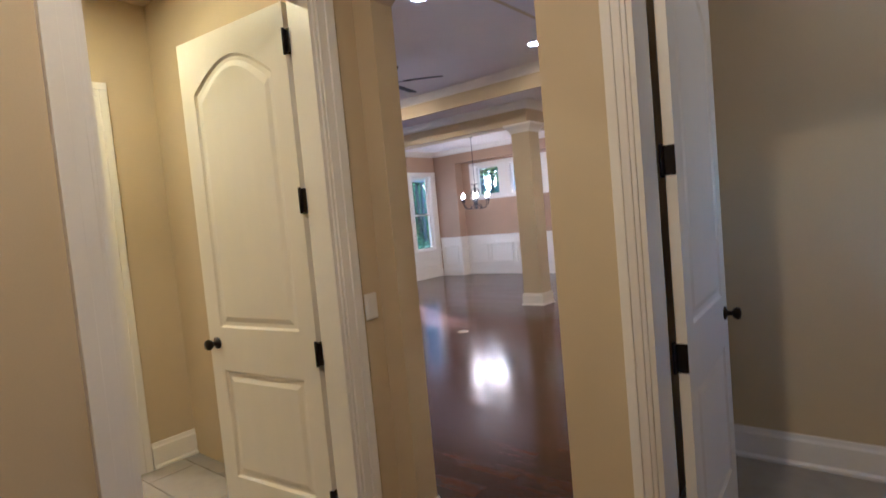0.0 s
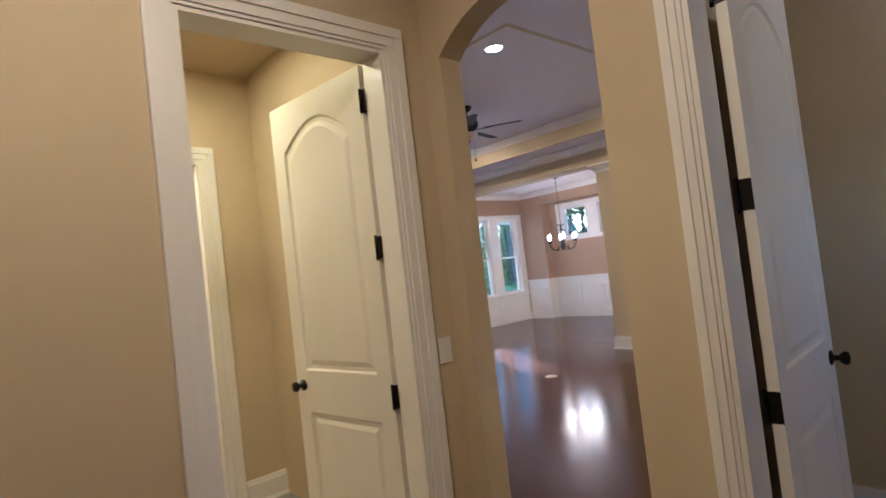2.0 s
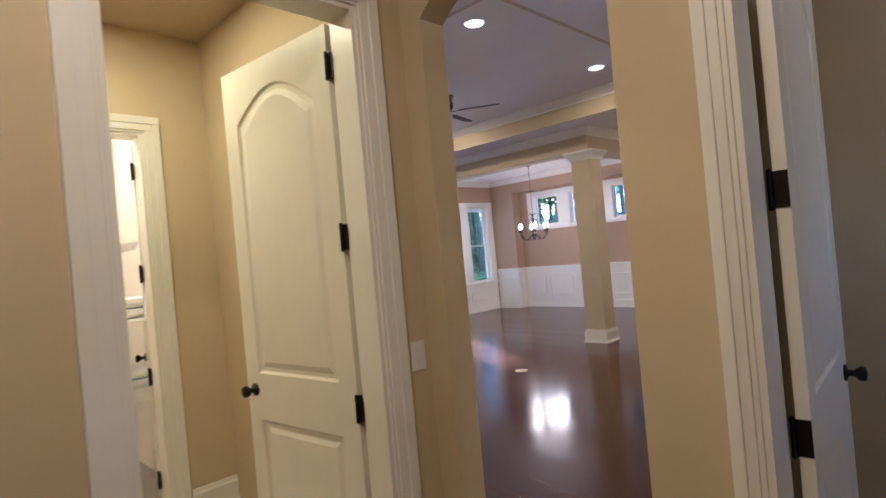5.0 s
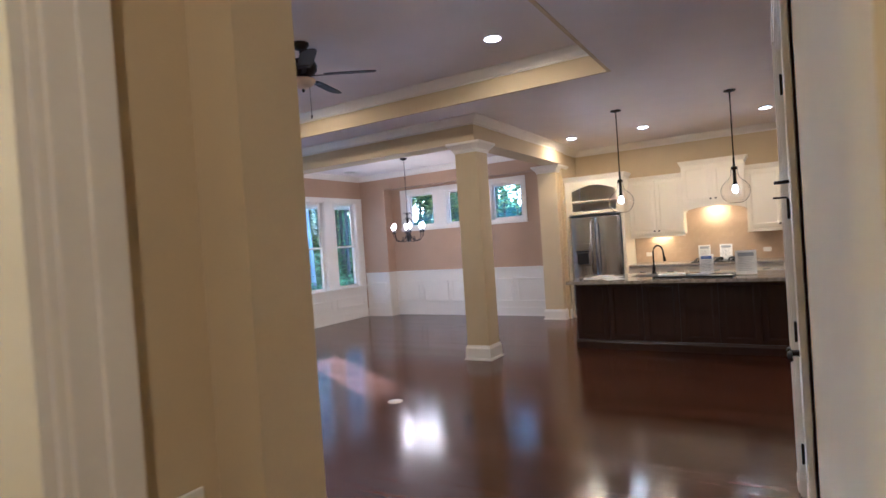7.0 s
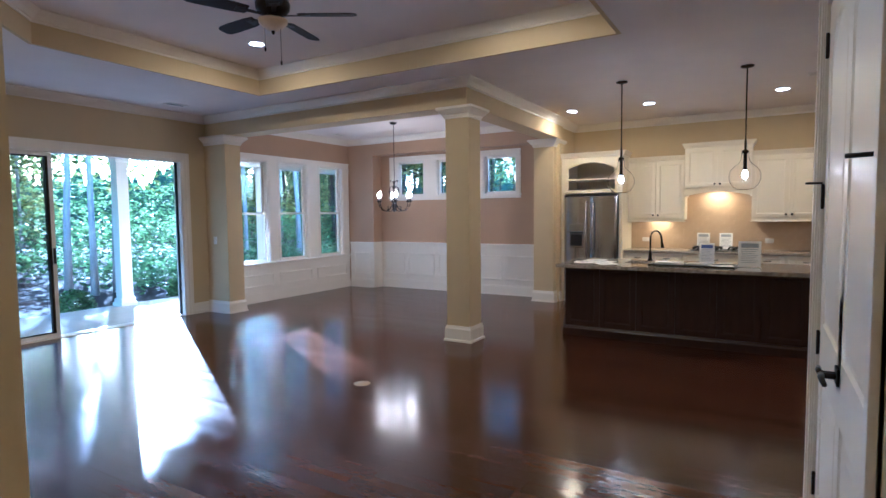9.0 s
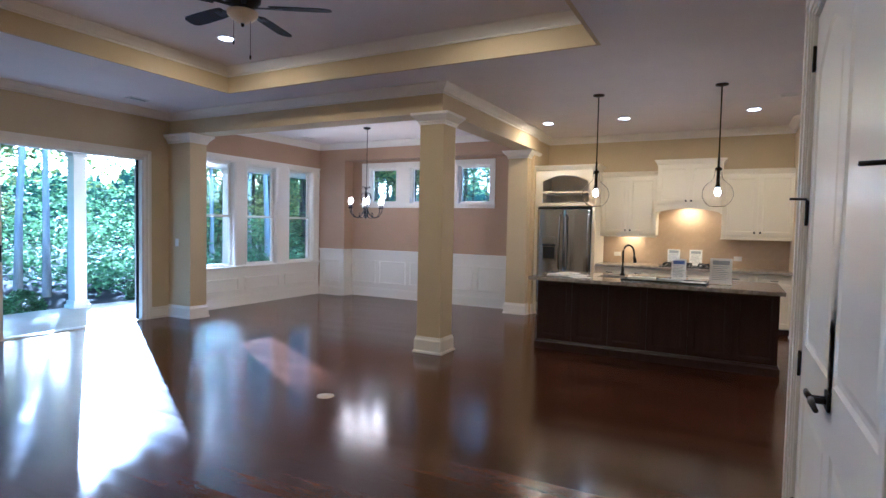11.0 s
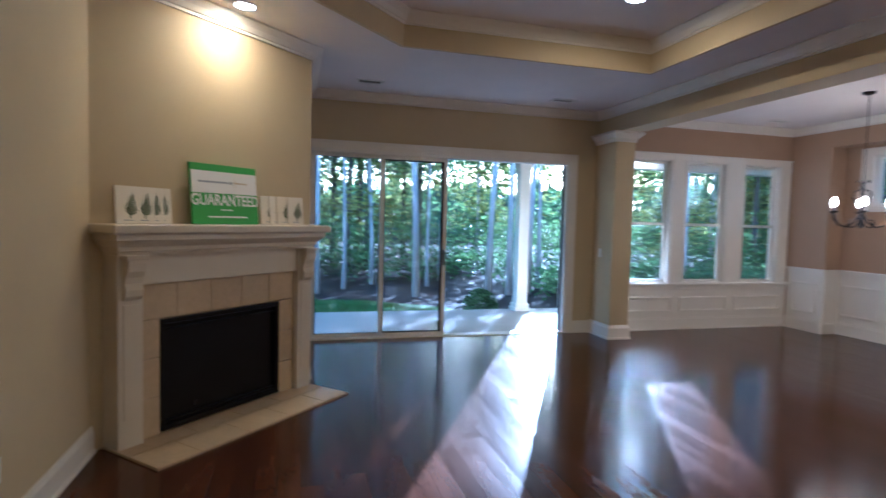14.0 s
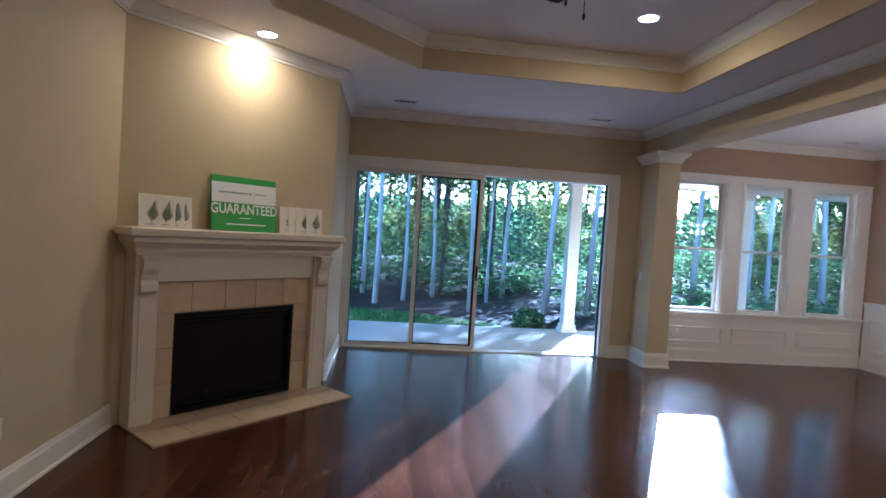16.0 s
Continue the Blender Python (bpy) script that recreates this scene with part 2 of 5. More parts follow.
def casing(name, axis, p, out, a0, a1, z0, z1, w=0.09, sill=False, material=None, head=0.0):
    """Door or window casing round an opening on the face p; out is +1 or -1, the way that it stands proud."""
    material = material or TRIM
    bm = bmesh.new()

    def bar(u0, u1, w0, w1, d):
        q0, q1 = sorted((p - out * 0.002, p + out * d))
        if axis == "x":
            box(bm, q0, q1, u0, u1, w0, w1, 0.003)
        else:
            box(bm, u0, u1, q0, q1, w0, w1, 0.003)
    for d, i0, i1 in ((0.012, 0.0, w), (0.020, 0.014, w - 0.004), (0.028, w * 0.55, w)):
        bar(a0 - i1, a0 - i0, z0 - (w if sill else 0), z1 + i0, d)
        bar(a1 + i0, a1 + i1, z0 - (w if sill else 0), z1 + i0, d)
        bar(a0 - i1, a1 + i1, z1 + i0, z1 + i1, d + 0.0007)
    if sill:
        bar(a0 - w - 0.03, a1 + w + 0.03, z0 - 0.03, z0, 0.055)
        bar(a0 - w, a1 + w, z0 - 0.03 - w * 0.8, z0 - 0.03, 0.016)
    return setting(name, bm, material, "painted moulded casing round an opening", "trim")


CEILING, TRAYTOP = 3.10, 3.40
WX, SY, EX, NY = -8.80, 1.88, -0.86, 11.60

# ---- large structure ----
SL = (3.35, 6.88, 0.0, 2.40)
W3 = [(7.82, 8.54, 0.70, 2.52), (8.81, 9.53, 0.70, 2.52), (9.86, 10.53, 0.70, 2.52)]
ARCH0, ARCH1, SPRING, RISE = -1.637, -0.86, 2.43, 0.15
cut_wall("wall_west", "x", WX - 0.17, WX, 3.1, 7.44, -0.2, CEILING, [SL], PAINT, "beige painted wall with wide sliding doors")
cut_wall("wall_west_dining", "x", WX - 0.17, WX, 7.44, 11.4, -0.2, CEILING, W3, DINING, "tan dining wall with three tall windows")


def spandrel(bm):
    half = (ARCH1 - ARCH0) / 2
    rad = (half * half + RISE * RISE) / (2 * RISE)
    arc = [(ARCH0 + 2 * half * k / 20, SPRING + RISE - rad + math.sqrt(rad * rad - (half * (k / 10 - 1)) ** 2)) for k in range(21)]
    top = SPRING + RISE + 0.02
    for (u0, w0), (u1, w1) in zip(arc, arc[1:]):
        prism(bm, [(u0, w0), (u1, w1), (u1, top), (u0, top)], 1.75, SY, "y")


cut_wall("wall_south", "y", 1.75, SY, -6.2, 1.6, 0, CEILING, [(ARCH0, ARCH1, 0, SPRING + RISE + 0.02), (-0.550, 0.27, 0, 2.46)], PAINT, "beige painted wall with an arched opening", spandrel)
setting("wall_south_furring", B(-6.1, -1.83, SY - 0.002, 1.93, 0, CEILING), PAINT, "beige painted wall", "wall")
DD = (3.16, 4.70, 0.0, 2.46)
cut_wall("wall_east", "x", EX, EX + 0.14, SY, 4.98, 0, CEILING, [DD], PAINT, "beige painted wall holding double doors")
setting("wall_east_nook", B(EX + 0.14, 1.7, 4.86, 4.98, 0, CEILING), PAINT, "beige painted wall", "wall")
setting("wall_east_far", B(1.6, 1.72, 4.98, 9.83, 0, CEILING), PAINT, "beige painted wall", "wall")
# pantry corner walls: one straight run, one diagonal with a door
bm = bmesh.new()
for u0, u1, z0, z1 in ((0, 0.13, 0, CEILING), (0.13, 0.89, 2.44, CEILING), (0.89, 1.45, 0, CEILING)):
    box(bm, u0, u1, 0, 0.11, z0, z1)
pantry = setting("wall_pantry", bm, PAINT, "beige diagonal pantry wall", "wall")
pantry.matrix_basis = pose(-0.33, 10.77, 0, 0, 0, -45)
setting("wall_kitchen_east", B(-0.33, -0.21, 10.79, NY, 0, CEILING), PAINT, "beige painted wall", "wall")
# unseen walls added to keep sky light out of the pantry door's gaps
setting("wall_pantry_stop_side", B(1.0, 1.1, 9.83, NY + 0.1, 0, CEILING), PAINT, "unseen beige wall added to close the pantry", "wall")
setting("wall_pantry_stop_back", B(-0.15, 1.0, NY, NY + 0.1, 0, CEILING), PAINT, "unseen beige wall added to close the pantry", "wall")
setting("wall_nook_north", B(0.79, 1.7, 9.72, 9.83, 0, CEILING), PAINT, "beige painted wall", "wall")
setting("wall_north_kitchen", B(-4.24, -0.15, NY, NY + 0.14, 0, CEILING), PAINT, "golden beige kitchen wall", "wall")
# dining north wall with a shallow recess that holds three high windows
RY, FY = 11.03, 10.75
HW = [(-7.72, -7.06, 1.90, 2.62), (-6.75, -6.09, 1.90, 2.62), (-5.70, -5.04, 1.90, 2.62)]
cut_wall("wall_north_dining", "y", RY, RY + 0.16, -8.8, -4.24, 0, CEILING, HW, DINING, "tan dining wall with three high windows")
setting("wall_recess_left", B(WX, -8.14, FY, RY, 0, CEILING), DINING, "tan dining wall beside the recess", "wall")
setting("wall_recess_head", B(-8.14, -4.24, FY, RY, 2.76, CEILING), DINING, "tan header over the recess", "wall")
setting("wall_fridge_side", B(-4.24, -4.13, 10.75, NY, 0, CEILING), PAINT, "beige end wall beside the refrigerator", "wall")
# fireplace chase: diagonal wall and its return
D45 = 0.70711


def fire(u, d):
    """Plan place from the run along the diagonal wall and the distance out from it."""
    q = -2.72 + d
    return (D45 * (q - u), D45 * (q + u))


FM = Matrix(((-D45, D45, 0, -2.72 * D45), (D45, D45, 0, -2.72 * D45), (0, 0, 1, 0), (0, 0, 0, 1)))
bm = bmesh.new()
a, b = fire(5.45, 0), fire(7.41, 0)
prism(bm, [a, b, (WX - 0.02, b[1]), (WX - 0.02, b[1] - 0.1), (-7.3, 3.1), (-5.9, 1.75)], 0, CEILING, "z")
setting("wall_fireplace", bm, PAINT, "beige diagonal chimney wall", "wall")
# beams between the columns
BY0, BY1, BX0, BX1, BZ = 7.30, 7.62, -4.40, -4.08, 2.78
bm = bmesh.new()
box(bm, WX, BX1, BY0, BY1, BZ, CEILING)
setting("beam_south", bm, PAINT, "beige painted boxed beam", "beam")
setting("beam_east", B(BX0, BX1, BY1, FY + 0.02, BZ, CEILING), PAINT, "beige painted boxed beam", "beam")

# ceilings
TX0, TX1, TY0, TY1, TC = -6.80, -2.24, 3.00, 6.67, (-6.80, 4.10, -5.66, 3.00)
bm = bmesh.new()
outer = [(WX - 0.1, SY - 0.1), (1.7, SY - 0.1), (1.7, NY + 0.1), (WX - 0.1, NY + 0.1)]
tray = [(TC[0], TC[1]), (TC[2], TC[3]), (TX1, TY0), (TX1, TY1), (TX0, TY1)]
box(bm, WX - 0.1, 1.7, TY1, NY + 0.1, CEILING, CEILING + 0.06)
box(bm, WX - 0.1, 1.7, SY - 0.1, TY0, CEILING, CEILING + 0.06)
box(bm, WX - 0.1, TX0, TY0, TY1, CEILING, CEILING + 0.06)
box(bm, TX1, 1.7, TY0, TY1, CEILING, CEILING + 0.06)
prism(bm, [(TX0, TY0), (TC[2], TC[3]), (TC[0], TC[1])], CEILING, CEILING + 0.06, "z")
setting("ceiling", bm, CEIL, "white painted ceiling round a tray", "ceiling")
setting("ceiling_tray", B(TX0 - 0.1, TX1 + 0.1, TY0 - 0.1, TY1 + 0.1, TRAYTOP, TRAYTOP + 0.06), CEIL, "white painted raised tray ceiling", "ceiling")
bm = bmesh.new()
sweep(bm, tray, [(0.004, CEILING - 0.003), (0.004, TRAYTOP), (-0.04, TRAYTOP), (-0.04, CEILING + 0.07), (-0.03, CEILING + 0.07), (-0.03, CEILING - 0.003)], True)
setting("tray_side", bm, PAINT, "beige painted sides of the tray ceiling", "ceiling")


def crown(name, path, z, closed=False, s=1.0):
    prof = [(-0.002, z), (0.10 * s, z), (0.10 * s, z - 0.014 * s), (0.085 * s, z - 0.024 * s), (0.055 * s, z - 0.05 * s), (0.028 * s, z - 0.085 * s), (0.016 * s, z - 0.09 * s), (0.016 * s, z - 0.11 * s), (-0.002, z - 0.11 * s)]
    return setting(name, sweep(bmesh.new(), path, prof, closed), TRIM, "white crown moulding", "trim")


crown("trim_crown_tray", tray, TRAYTOP, True)
crown("trim_crown_room", [(WX, BY0), (WX, b[1]), b, a, (EX, SY), (EX, 4.98), (1.6, 4.98), (1.6, 9.72), (0.72, 9.72), (-0.33, 10.77), (-0.33, NY), (-4.13, NY), (-4.13, FY + 0.02), (BX1, FY), (BX1, BY0), (WX, BY0)], CEILING, False)
crown("trim_crown_dining", [(WX, BY1), (BX0, BY1), (BX0, FY), (WX, FY)], CEILING, True)


def baseboard(name, path, closed=False, h=0.17):
    prof = [(-0.002, 0), (0.03, 0), (0.03, 0.014), (0.017, 0.026), (0.017, h - 0.035), (0.011, h - 0.022), (0.008, h), (-0.002, h)]
    return setting(name, sweep(bmesh.new(), path, prof, closed), TRIM, "white painted baseboard", "baseboard")


baseboard("baseboard_south", [fire(5.45, 0), (-1.83, 1.93), (-1.83, SY), (ARCH0, SY), (ARCH0, 1.75), (-1.75, 1.75), (-1.75, 1.60)])
baseboard("baseboard_east", [(-0.60, 1.75), (ARCH1, 1.75), (ARCH1, 2.96)])
baseboard("baseboard_east_end", [(EX, 4.80), (EX, 4.98), (1.6, 4.98), (1.6, 9.72), (0.72, 9.72), (0.43, 10.01)])
baseboard("baseboard_pantry", [(-0.315, 10.755), (-0.33, 10.77), (-0.33, 10.9)])
baseboard("baseboard_west", [(WX, 7.25), (WX, 6.96)])
baseboard("baseboard_return", [(WX, b[1] + 0.001), b, fire(7.40, 0)])
baseboard("baseboard_fridge", [(-4.13, 10.86), (-4.13, 10.75)])
baseboard("baseboard_closet", [(-1.9, 1.80), (-3.74, 1.80), (-3.74, 1.46)])
baseboard("baseboard_room", [(1.5, 3.33), (-0.70, 3.33), (-0.70, 1.88)])
baseboard("baseboard_hall", [(-1.75, 0.57), (-1.75, -1.6)])

# hall, closet passage, side rooms
cut_wall("wall_hall_west", "x", -1.88, -1.75, -1.7, 1.75, 0, CEILING, [(0.652, 1.515, 0, 2.46)], PAINT, "beige hall wall with a doorway")
setting("wall_hall_south", B(-1.9, 1.7, -1.72, -1.6, 0, CEILING), PAINT, "beige hall wall", "wall")
cut_wall("wall_hall_east", "x", 1.6, 1.72, -1.6, 3.45, 0, CEILING, [(2.60, 3.05, 1.35, 2.05)], PAINT, "beige wall with a side room window")
setting("wall_passage_north", B(-3.9, -1.88, 1.80, 1.90, 0, 3.06), PAINT, "beige passage wall behind an open door", "wall")
setting("wall_passage_south", B(-3.9, -1.88, -0.5, -0.4, 0, 3.06), PAINT, "beige passage wall", "wall")
cut_wall("wall_passage_west", "x", -3.87, -3.74, -0.4, 1.80, 0, 3.06, [(0.57, 1.35, 0, 2.40)], PAINT, "beige passage wall with a doorway")
setting("wall_linen_north", B(-6.1, -3.87, 1.58, 1.68, 0, 3.06), TRIM, "white closet wall", "wall")
setting("wall_linen_south", B(-5.4, -3.87, -0.5, -0.4, 0, 3.06), TRIM, "white closet wall", "wall")
setting("wall_linen_west", B(-5.4, -5.3, -0.4, 1.58, 0, 3.06), TRIM, "white closet wall", "wall")
setting("ceiling_passage", B(-5.4, -1.88, -0.5, 1.9, 3.05, 3.10), PAINT, "beige painted ceiling", "ceiling")
setting("ceiling_hall", B(-1.9, 1.72, -1.72, 1.75, CEILING, CEILING + 0.05), CEIL, "white painted ceiling", "ceiling")
setting("wall_side_room_north", B(-0.72, 1.7, 3.33, 3.45, 0, CEILING), PAINT, "beige painted side room wall", "wall")
setting("wall_side_room_west", B(-0.718, -0.70, SY, 3.33, 0, CEILING), PAINT, "beige painted side room wall", "wall")
setting("wall_closet_back", B(0.0, 0.1, 3.45, 4.86, 0, CEILING), PAINT, "beige closet wall", "wall")

# floors
setting("floor", B(WX - 0.1, 1.7, 1.70, NY + 0.1, -0.16, -0.016), SUBFL, "dark wooden floor", "floor")
setting("floor_hall", B(-1.82, 1.7, -1.7, 1.70, -0.16, -0.016), SUBFL, "dark wooden floor", "floor")
setting("floor_passage", B(-5.4, -1.82, -0.5, 1.9, -0.16, -0.012), GROUT, "grey stone tile floor", "floor")
setting("floor_side_room", B(-0.70, 1.6, 1.86, 3.33, -0.012, -0.0005), TILEG, "grey stone floor", "floor")

# columns
def column(name, label, x0, x1, y0, y1, wall_side):
    col = thing(name, label, "column", None, "dining room columns")
    i = 0.035
    part("shaft", B(x0 + i * (wall_side != "w"), x1 - i, y0 + i, y1 - i * (wall_side != "n"), 0.0, BZ, bevel=0.004), PAINT, col)
    loop = [(x0 + i * (wall_side != "w"), y0 + i), (x0 + i * (wall_side != "w"), y1 - i), (x1 - i, y1 - i), (x1 - i, y0 + i)]
    bp = [(-0.003, 0), (0.035, 0), (0.035, 0.02), (0.022, 0.03), (0.022, 0.15), (0.012, 0.172), (0.008, 0.19), (-0.003, 0.19)]
    part("base", sweep(bmesh.new(), loop, bp, True), TRIM, col, "white moulded base")
    z = BZ - 0.002
    cp = [(-0.003, z), (0.085, z), (0.085, z - 0.028), (0.07, z - 0.04), (0.04, z - 0.075), (0.024, z - 0.085), (0.024, z - 0.10), (0.012, z - 0.112), (0.012, z - 0.13), (-0.003, z - 0.13)]
    part("capital", sweep(bmesh.new(), loop, cp, True), TRIM, col, "white moulded capital")
    return col


column("column", "beige square column with white base and capital", -4.41, -4.03, 7.28, 7.65, "")
column("column", "beige square half column against the window wall", -8.80, -8.27, 7.24, 7.60, "w")
column("column", "beige square half column beside the refrigerator", -4.57, -4.15, 10.56, 11.025, "n")

# ---- windows and sliding door ----
def sash_window(name, axis, p, a0, a1, z0, z1, rail, label):
    """A window in an opening: jamb liner, sashes and panes; p is the room face, the wall goes 0.16 m out."""
    win = tagged(thing(name, label, "window"), kind="structure")
    s = -1 if axis == "x" else 1

    def bx(bm, u0, u1, d0, d1, w0, w1, bevel=0.0):
        q0, q1 = sorted((p + s * d0, p + s * d1))
        return box(bm, q0, q1, u0, u1, w0, w1, bevel) if axis == "x" else box(bm, u0, u1, q0, q1, w0, w1, bevel)
    t = 0.014
    bm = bmesh.new()
    bx(bm, a0, a0 + t, 0, 0.15, z0, z1); bx(bm, a1 - t, a1, 0, 0.15, z0, z1)
    bx(bm, a0 + t, a1 - t, 0, 0.15, z1 - t, z1); bx(bm, a0 + t, a1 - t, 0, 0.15, z0, z0 + t)
    part("jamb", bm, TRIM, win)
    def sash(w0, w1, d):
        bm = bmesh.new()
        f = 0.036
        bx(bm, a0 + t, a0 + t + f, d, d + 0.035, w0, w1, 0.004); bx(bm, a1 - t - f, a1 - t, d, d + 0.035, w0, w1, 0.004)
        bx(bm, a0 + t + f, a1 - t - f, d, d + 0.035, w1 - f, w1, 0.004); bx(bm, a0 + t + f, a1 - t - f, d, d + 0.035, w0, w0 + f, 0.004)
        so = part("sash", bm, TRIM, win)
        pn = part("pane", bx(bmesh.new(), a0 + t + f - 0.004, a1 - t - f + 0.004, d + 0.014, d + 0.019, w0 + f - 0.004, w1 - f + 0.004), CLEAR, so)
        pn.visible_shadow = False
    if rail:
        sash(z0 + t, rail + 0.02, 0.05)
        sash(rail - 0.02, z1 - t, 0.09)
    else:
        sash(z0 + t, z1 - t, 0.07)
    return win


for i, (y0, y1, z0, z1) in enumerate(W3):
    sash_window("window_%d" % (i + 1), "x", WX, y0, y1, z0, z1, 1.575, "tall white double-hung window onto the woods")
for i, (x0, x1, z0, z1) in enumerate(HW):
    sash_window("window_%d" % (i + 4), "y", RY, x0, x1, z0, z1, None, "small high white window in the dining recess")
# joined casings round the window groups
bm = bmesh.new()
for y0, y1 in ((7.62, 7.82), (8.54, 8.81), (9.53, 9.86), (10.53, 10.735)):
    box(bm, WX - 0.002, WX + 0.018, y0, y1, 0.70, 2.52, 0.003)
box(bm, WX - 0.002, WX + 0.020, 7.62, 10.735, 2.52, 2.61, 0.003)
box(bm, WX - 0.002, WX + 0.032, 7.62, 10.745, 2.595, 2.615, 0.003)
for y0, y1, *_ in W3:
    for u in (y0 - 0.045, y1 + 0.025):
        box(bm, WX + 0.017, WX + 0.026, u, u + 0.02, 0.72, 2.55, 0.002)
box(bm, WX - 0.002, WX + 0.055, 7.61, 10.745, 0.665, 0.70, 0.006)
box(bm, WX - 0.002, WX + 0.022, 7.62, 10.74, 0.60, 0.665, 0.003)
setting("trim_window_wall", bm, TRIM, "white joined casing and sill round three windows", "trim")
bm = bmesh.new()
for x0, x1 in ((-7.90, -7.72), (-7.06, -6.75), (-6.09, -5.70), (-5.04, -4.95)):
    box(bm, x0, x1, RY - 0.018, RY + 0.002, 1.90, 2.62, 0.003)
box(bm, -7.90, -4.95, RY - 0.02, RY + 0.002, 2.62, 2.72, 0.003)
box(bm, -7.92, -4.935, RY - 0.05, RY + 0.002, 1.87, 1.90, 0.005)
box(bm, -7.90, -4.95, RY - 0.02, RY + 0.002, 1.82, 1.87, 0.003)
setting("trim_high_windows", bm, TRIM, "white joined casing and sill round three high windows", "trim")

casing("trim_slider", "x", WX, 1, SL[0], SL[1], 0, SL[3], 0.10)
bm = bmesh.new()
box(bm, WX - 0.17, WX + 0.0, SL[0], SL[0] + 0.03, 0, SL[3]); box(bm, WX - 0.17, WX, SL[1] - 0.035, SL[1], 0, SL[3])
box(bm, WX - 0.17, WX, SL[0] + 0.03, SL[1] - 0.035, SL[3] - 0.04, SL[3]); box(bm, WX - 0.17, WX - 0.01, SL[0] + 0.03, SL[1] - 0.035, -0.02, 0.012)
setting("trim_slider_frame", bm, PLASTIC, "white frame and track of the sliding doors", "trim")


def slider_panel(label, y0, y1, d, f, seal):
    dp = thing("sliding_door_panel", label, "sliding door", None, "sliding door panels")
    x0, x1 = WX - d - 0.035, WX - d
    z0, z1 = 0.014, SL[3] - 0.042
    bm = bmesh.new()
    box(bm, x0, x1, y0, y0 + f, z0, z1, 0.004); box(bm, x0, x1, y1 - f, y1, z0, z1, 0.004)
    box(bm, x0, x1, y0 + f, y1 - f, z1 - f, z1, 0.004); box(bm, x0, x1, y0 + f, y1 - f, z0, z0 + f, 0.004)
    part("frame", bm, PLASTIC, dp)
    bm = bmesh.new()
    g = f + seal
    box(bm, x0 + 0.006, x1 + 0.003, y1 - g, y1 - f + 0.001, z0 + f, z1 - f); box(bm, x0 + 0.006, x1 - 0.006, y0 + f - 0.001, y0 + f + 0.010, z0 + f, z1 - f)
    box(bm, x0 + 0.006, x1 - 0.006, y0 + f, y1 - f, z1 - f - seal * 0.6, z1 - f + 0.001); box(bm, x0 + 0.006, x1 - 0.006, y0 + f, y1 - f, z0 + f - 0.001, z0 + f + seal * 0.6)
    part("seal", bm, BRONZE, dp, "dark glazing seal")
    p = part("pane", B(x0 + 0.015, x0 + 0.02, y0 + f - 0.005, y1 - f + 0.005, z0 + f - 0.005, z1 - f + 0.005), CLEAR, dp)
    p.visible_shadow = False
    part("latch", B(x1, x1 + 0.02, y1 - f + 0.01, y1 - 0.012, 0.95, 1.15, bevel=0.004), BLACK, dp)
    return dp


slider_panel("fixed glass door panel with slim white frame", 3.38, 4.29, 0.09, 0.045, 0.008)
slider_panel("stacked glass door panel with white frame and dark seal", 4.235, 5.12, 0.045, 0.05, 0.028)
slider_panel("stacked glass door panel with slim white frame", 4.245, 5.10, 0.128, 0.03, 0.008)
setting("trim_slider_strip", B(WX - 0.12, WX - 0.08, SL[1] - 0.050, SL[1] - 0.034, 0.012, SL[3] - 0.04), BRONZE, "dark weather strip in the door jamb", "trim")

# ---- wainscot in the dining area ----
def wainscot(name, axis, p, out, a0, a1, top, panels, zlo, zhi):
    q0, q1 = sorted((p - out * 0.001, p + out * 0.008))
    w = setting(name, box(bmesh.new(), q0, q1, a0, a1, 0.0, top) if axis == "x" else box(bmesh.new(), a0, a1, q0, q1, 0.0, top), TRIM, "white painted panelled wainscot", "wainscot")
    def bar(bm, u0, u1, w0, w1, d):
        r0, r1 = sorted((p + out * 0.006, p + out * d))
        return box(bm, r0, r1, u0, u1, w0, w1, 0.003) if axis == "x" else box(bm, u0, u1, r0, r1, w0, w1, 0.003)
    for u0, u1 in panels:
        bm = bmesh.new()
        for f0, f1, d in ((0.0, 0.028, 0.018), (0.006, 0.018, 0.025)):
            bar(bm, u0 + f0, u0 + f1, zlo + f0, zhi - f0, d); bar(bm, u1 - f1, u1 - f0, zlo + f0, zhi - f0, d)
            bar(bm, u0 + f1, u1 - f1, zhi - f1, zhi - f0, d); bar(bm, u0 + f1, u1 - f1, zlo + f0, zlo + f1, d)
        part("panel", bm, TRIM, w)
    bm = bmesh.new()
    if top > 0.8:
        bar(bm, a0, a1, top - 0.03, top, 0.04); bar(bm, a0, a1, top - 0.075, top - 0.03, 0.02)
    bar(bm, a0, a1, 0.0, 0.16, 0.022); bar(bm, a0, a1, 0.16, 0.185, 0.015); bar(bm, a0, a1, 0.0, 0.018, 0.036)
    part("rail", bm, TRIM, w)
    return w


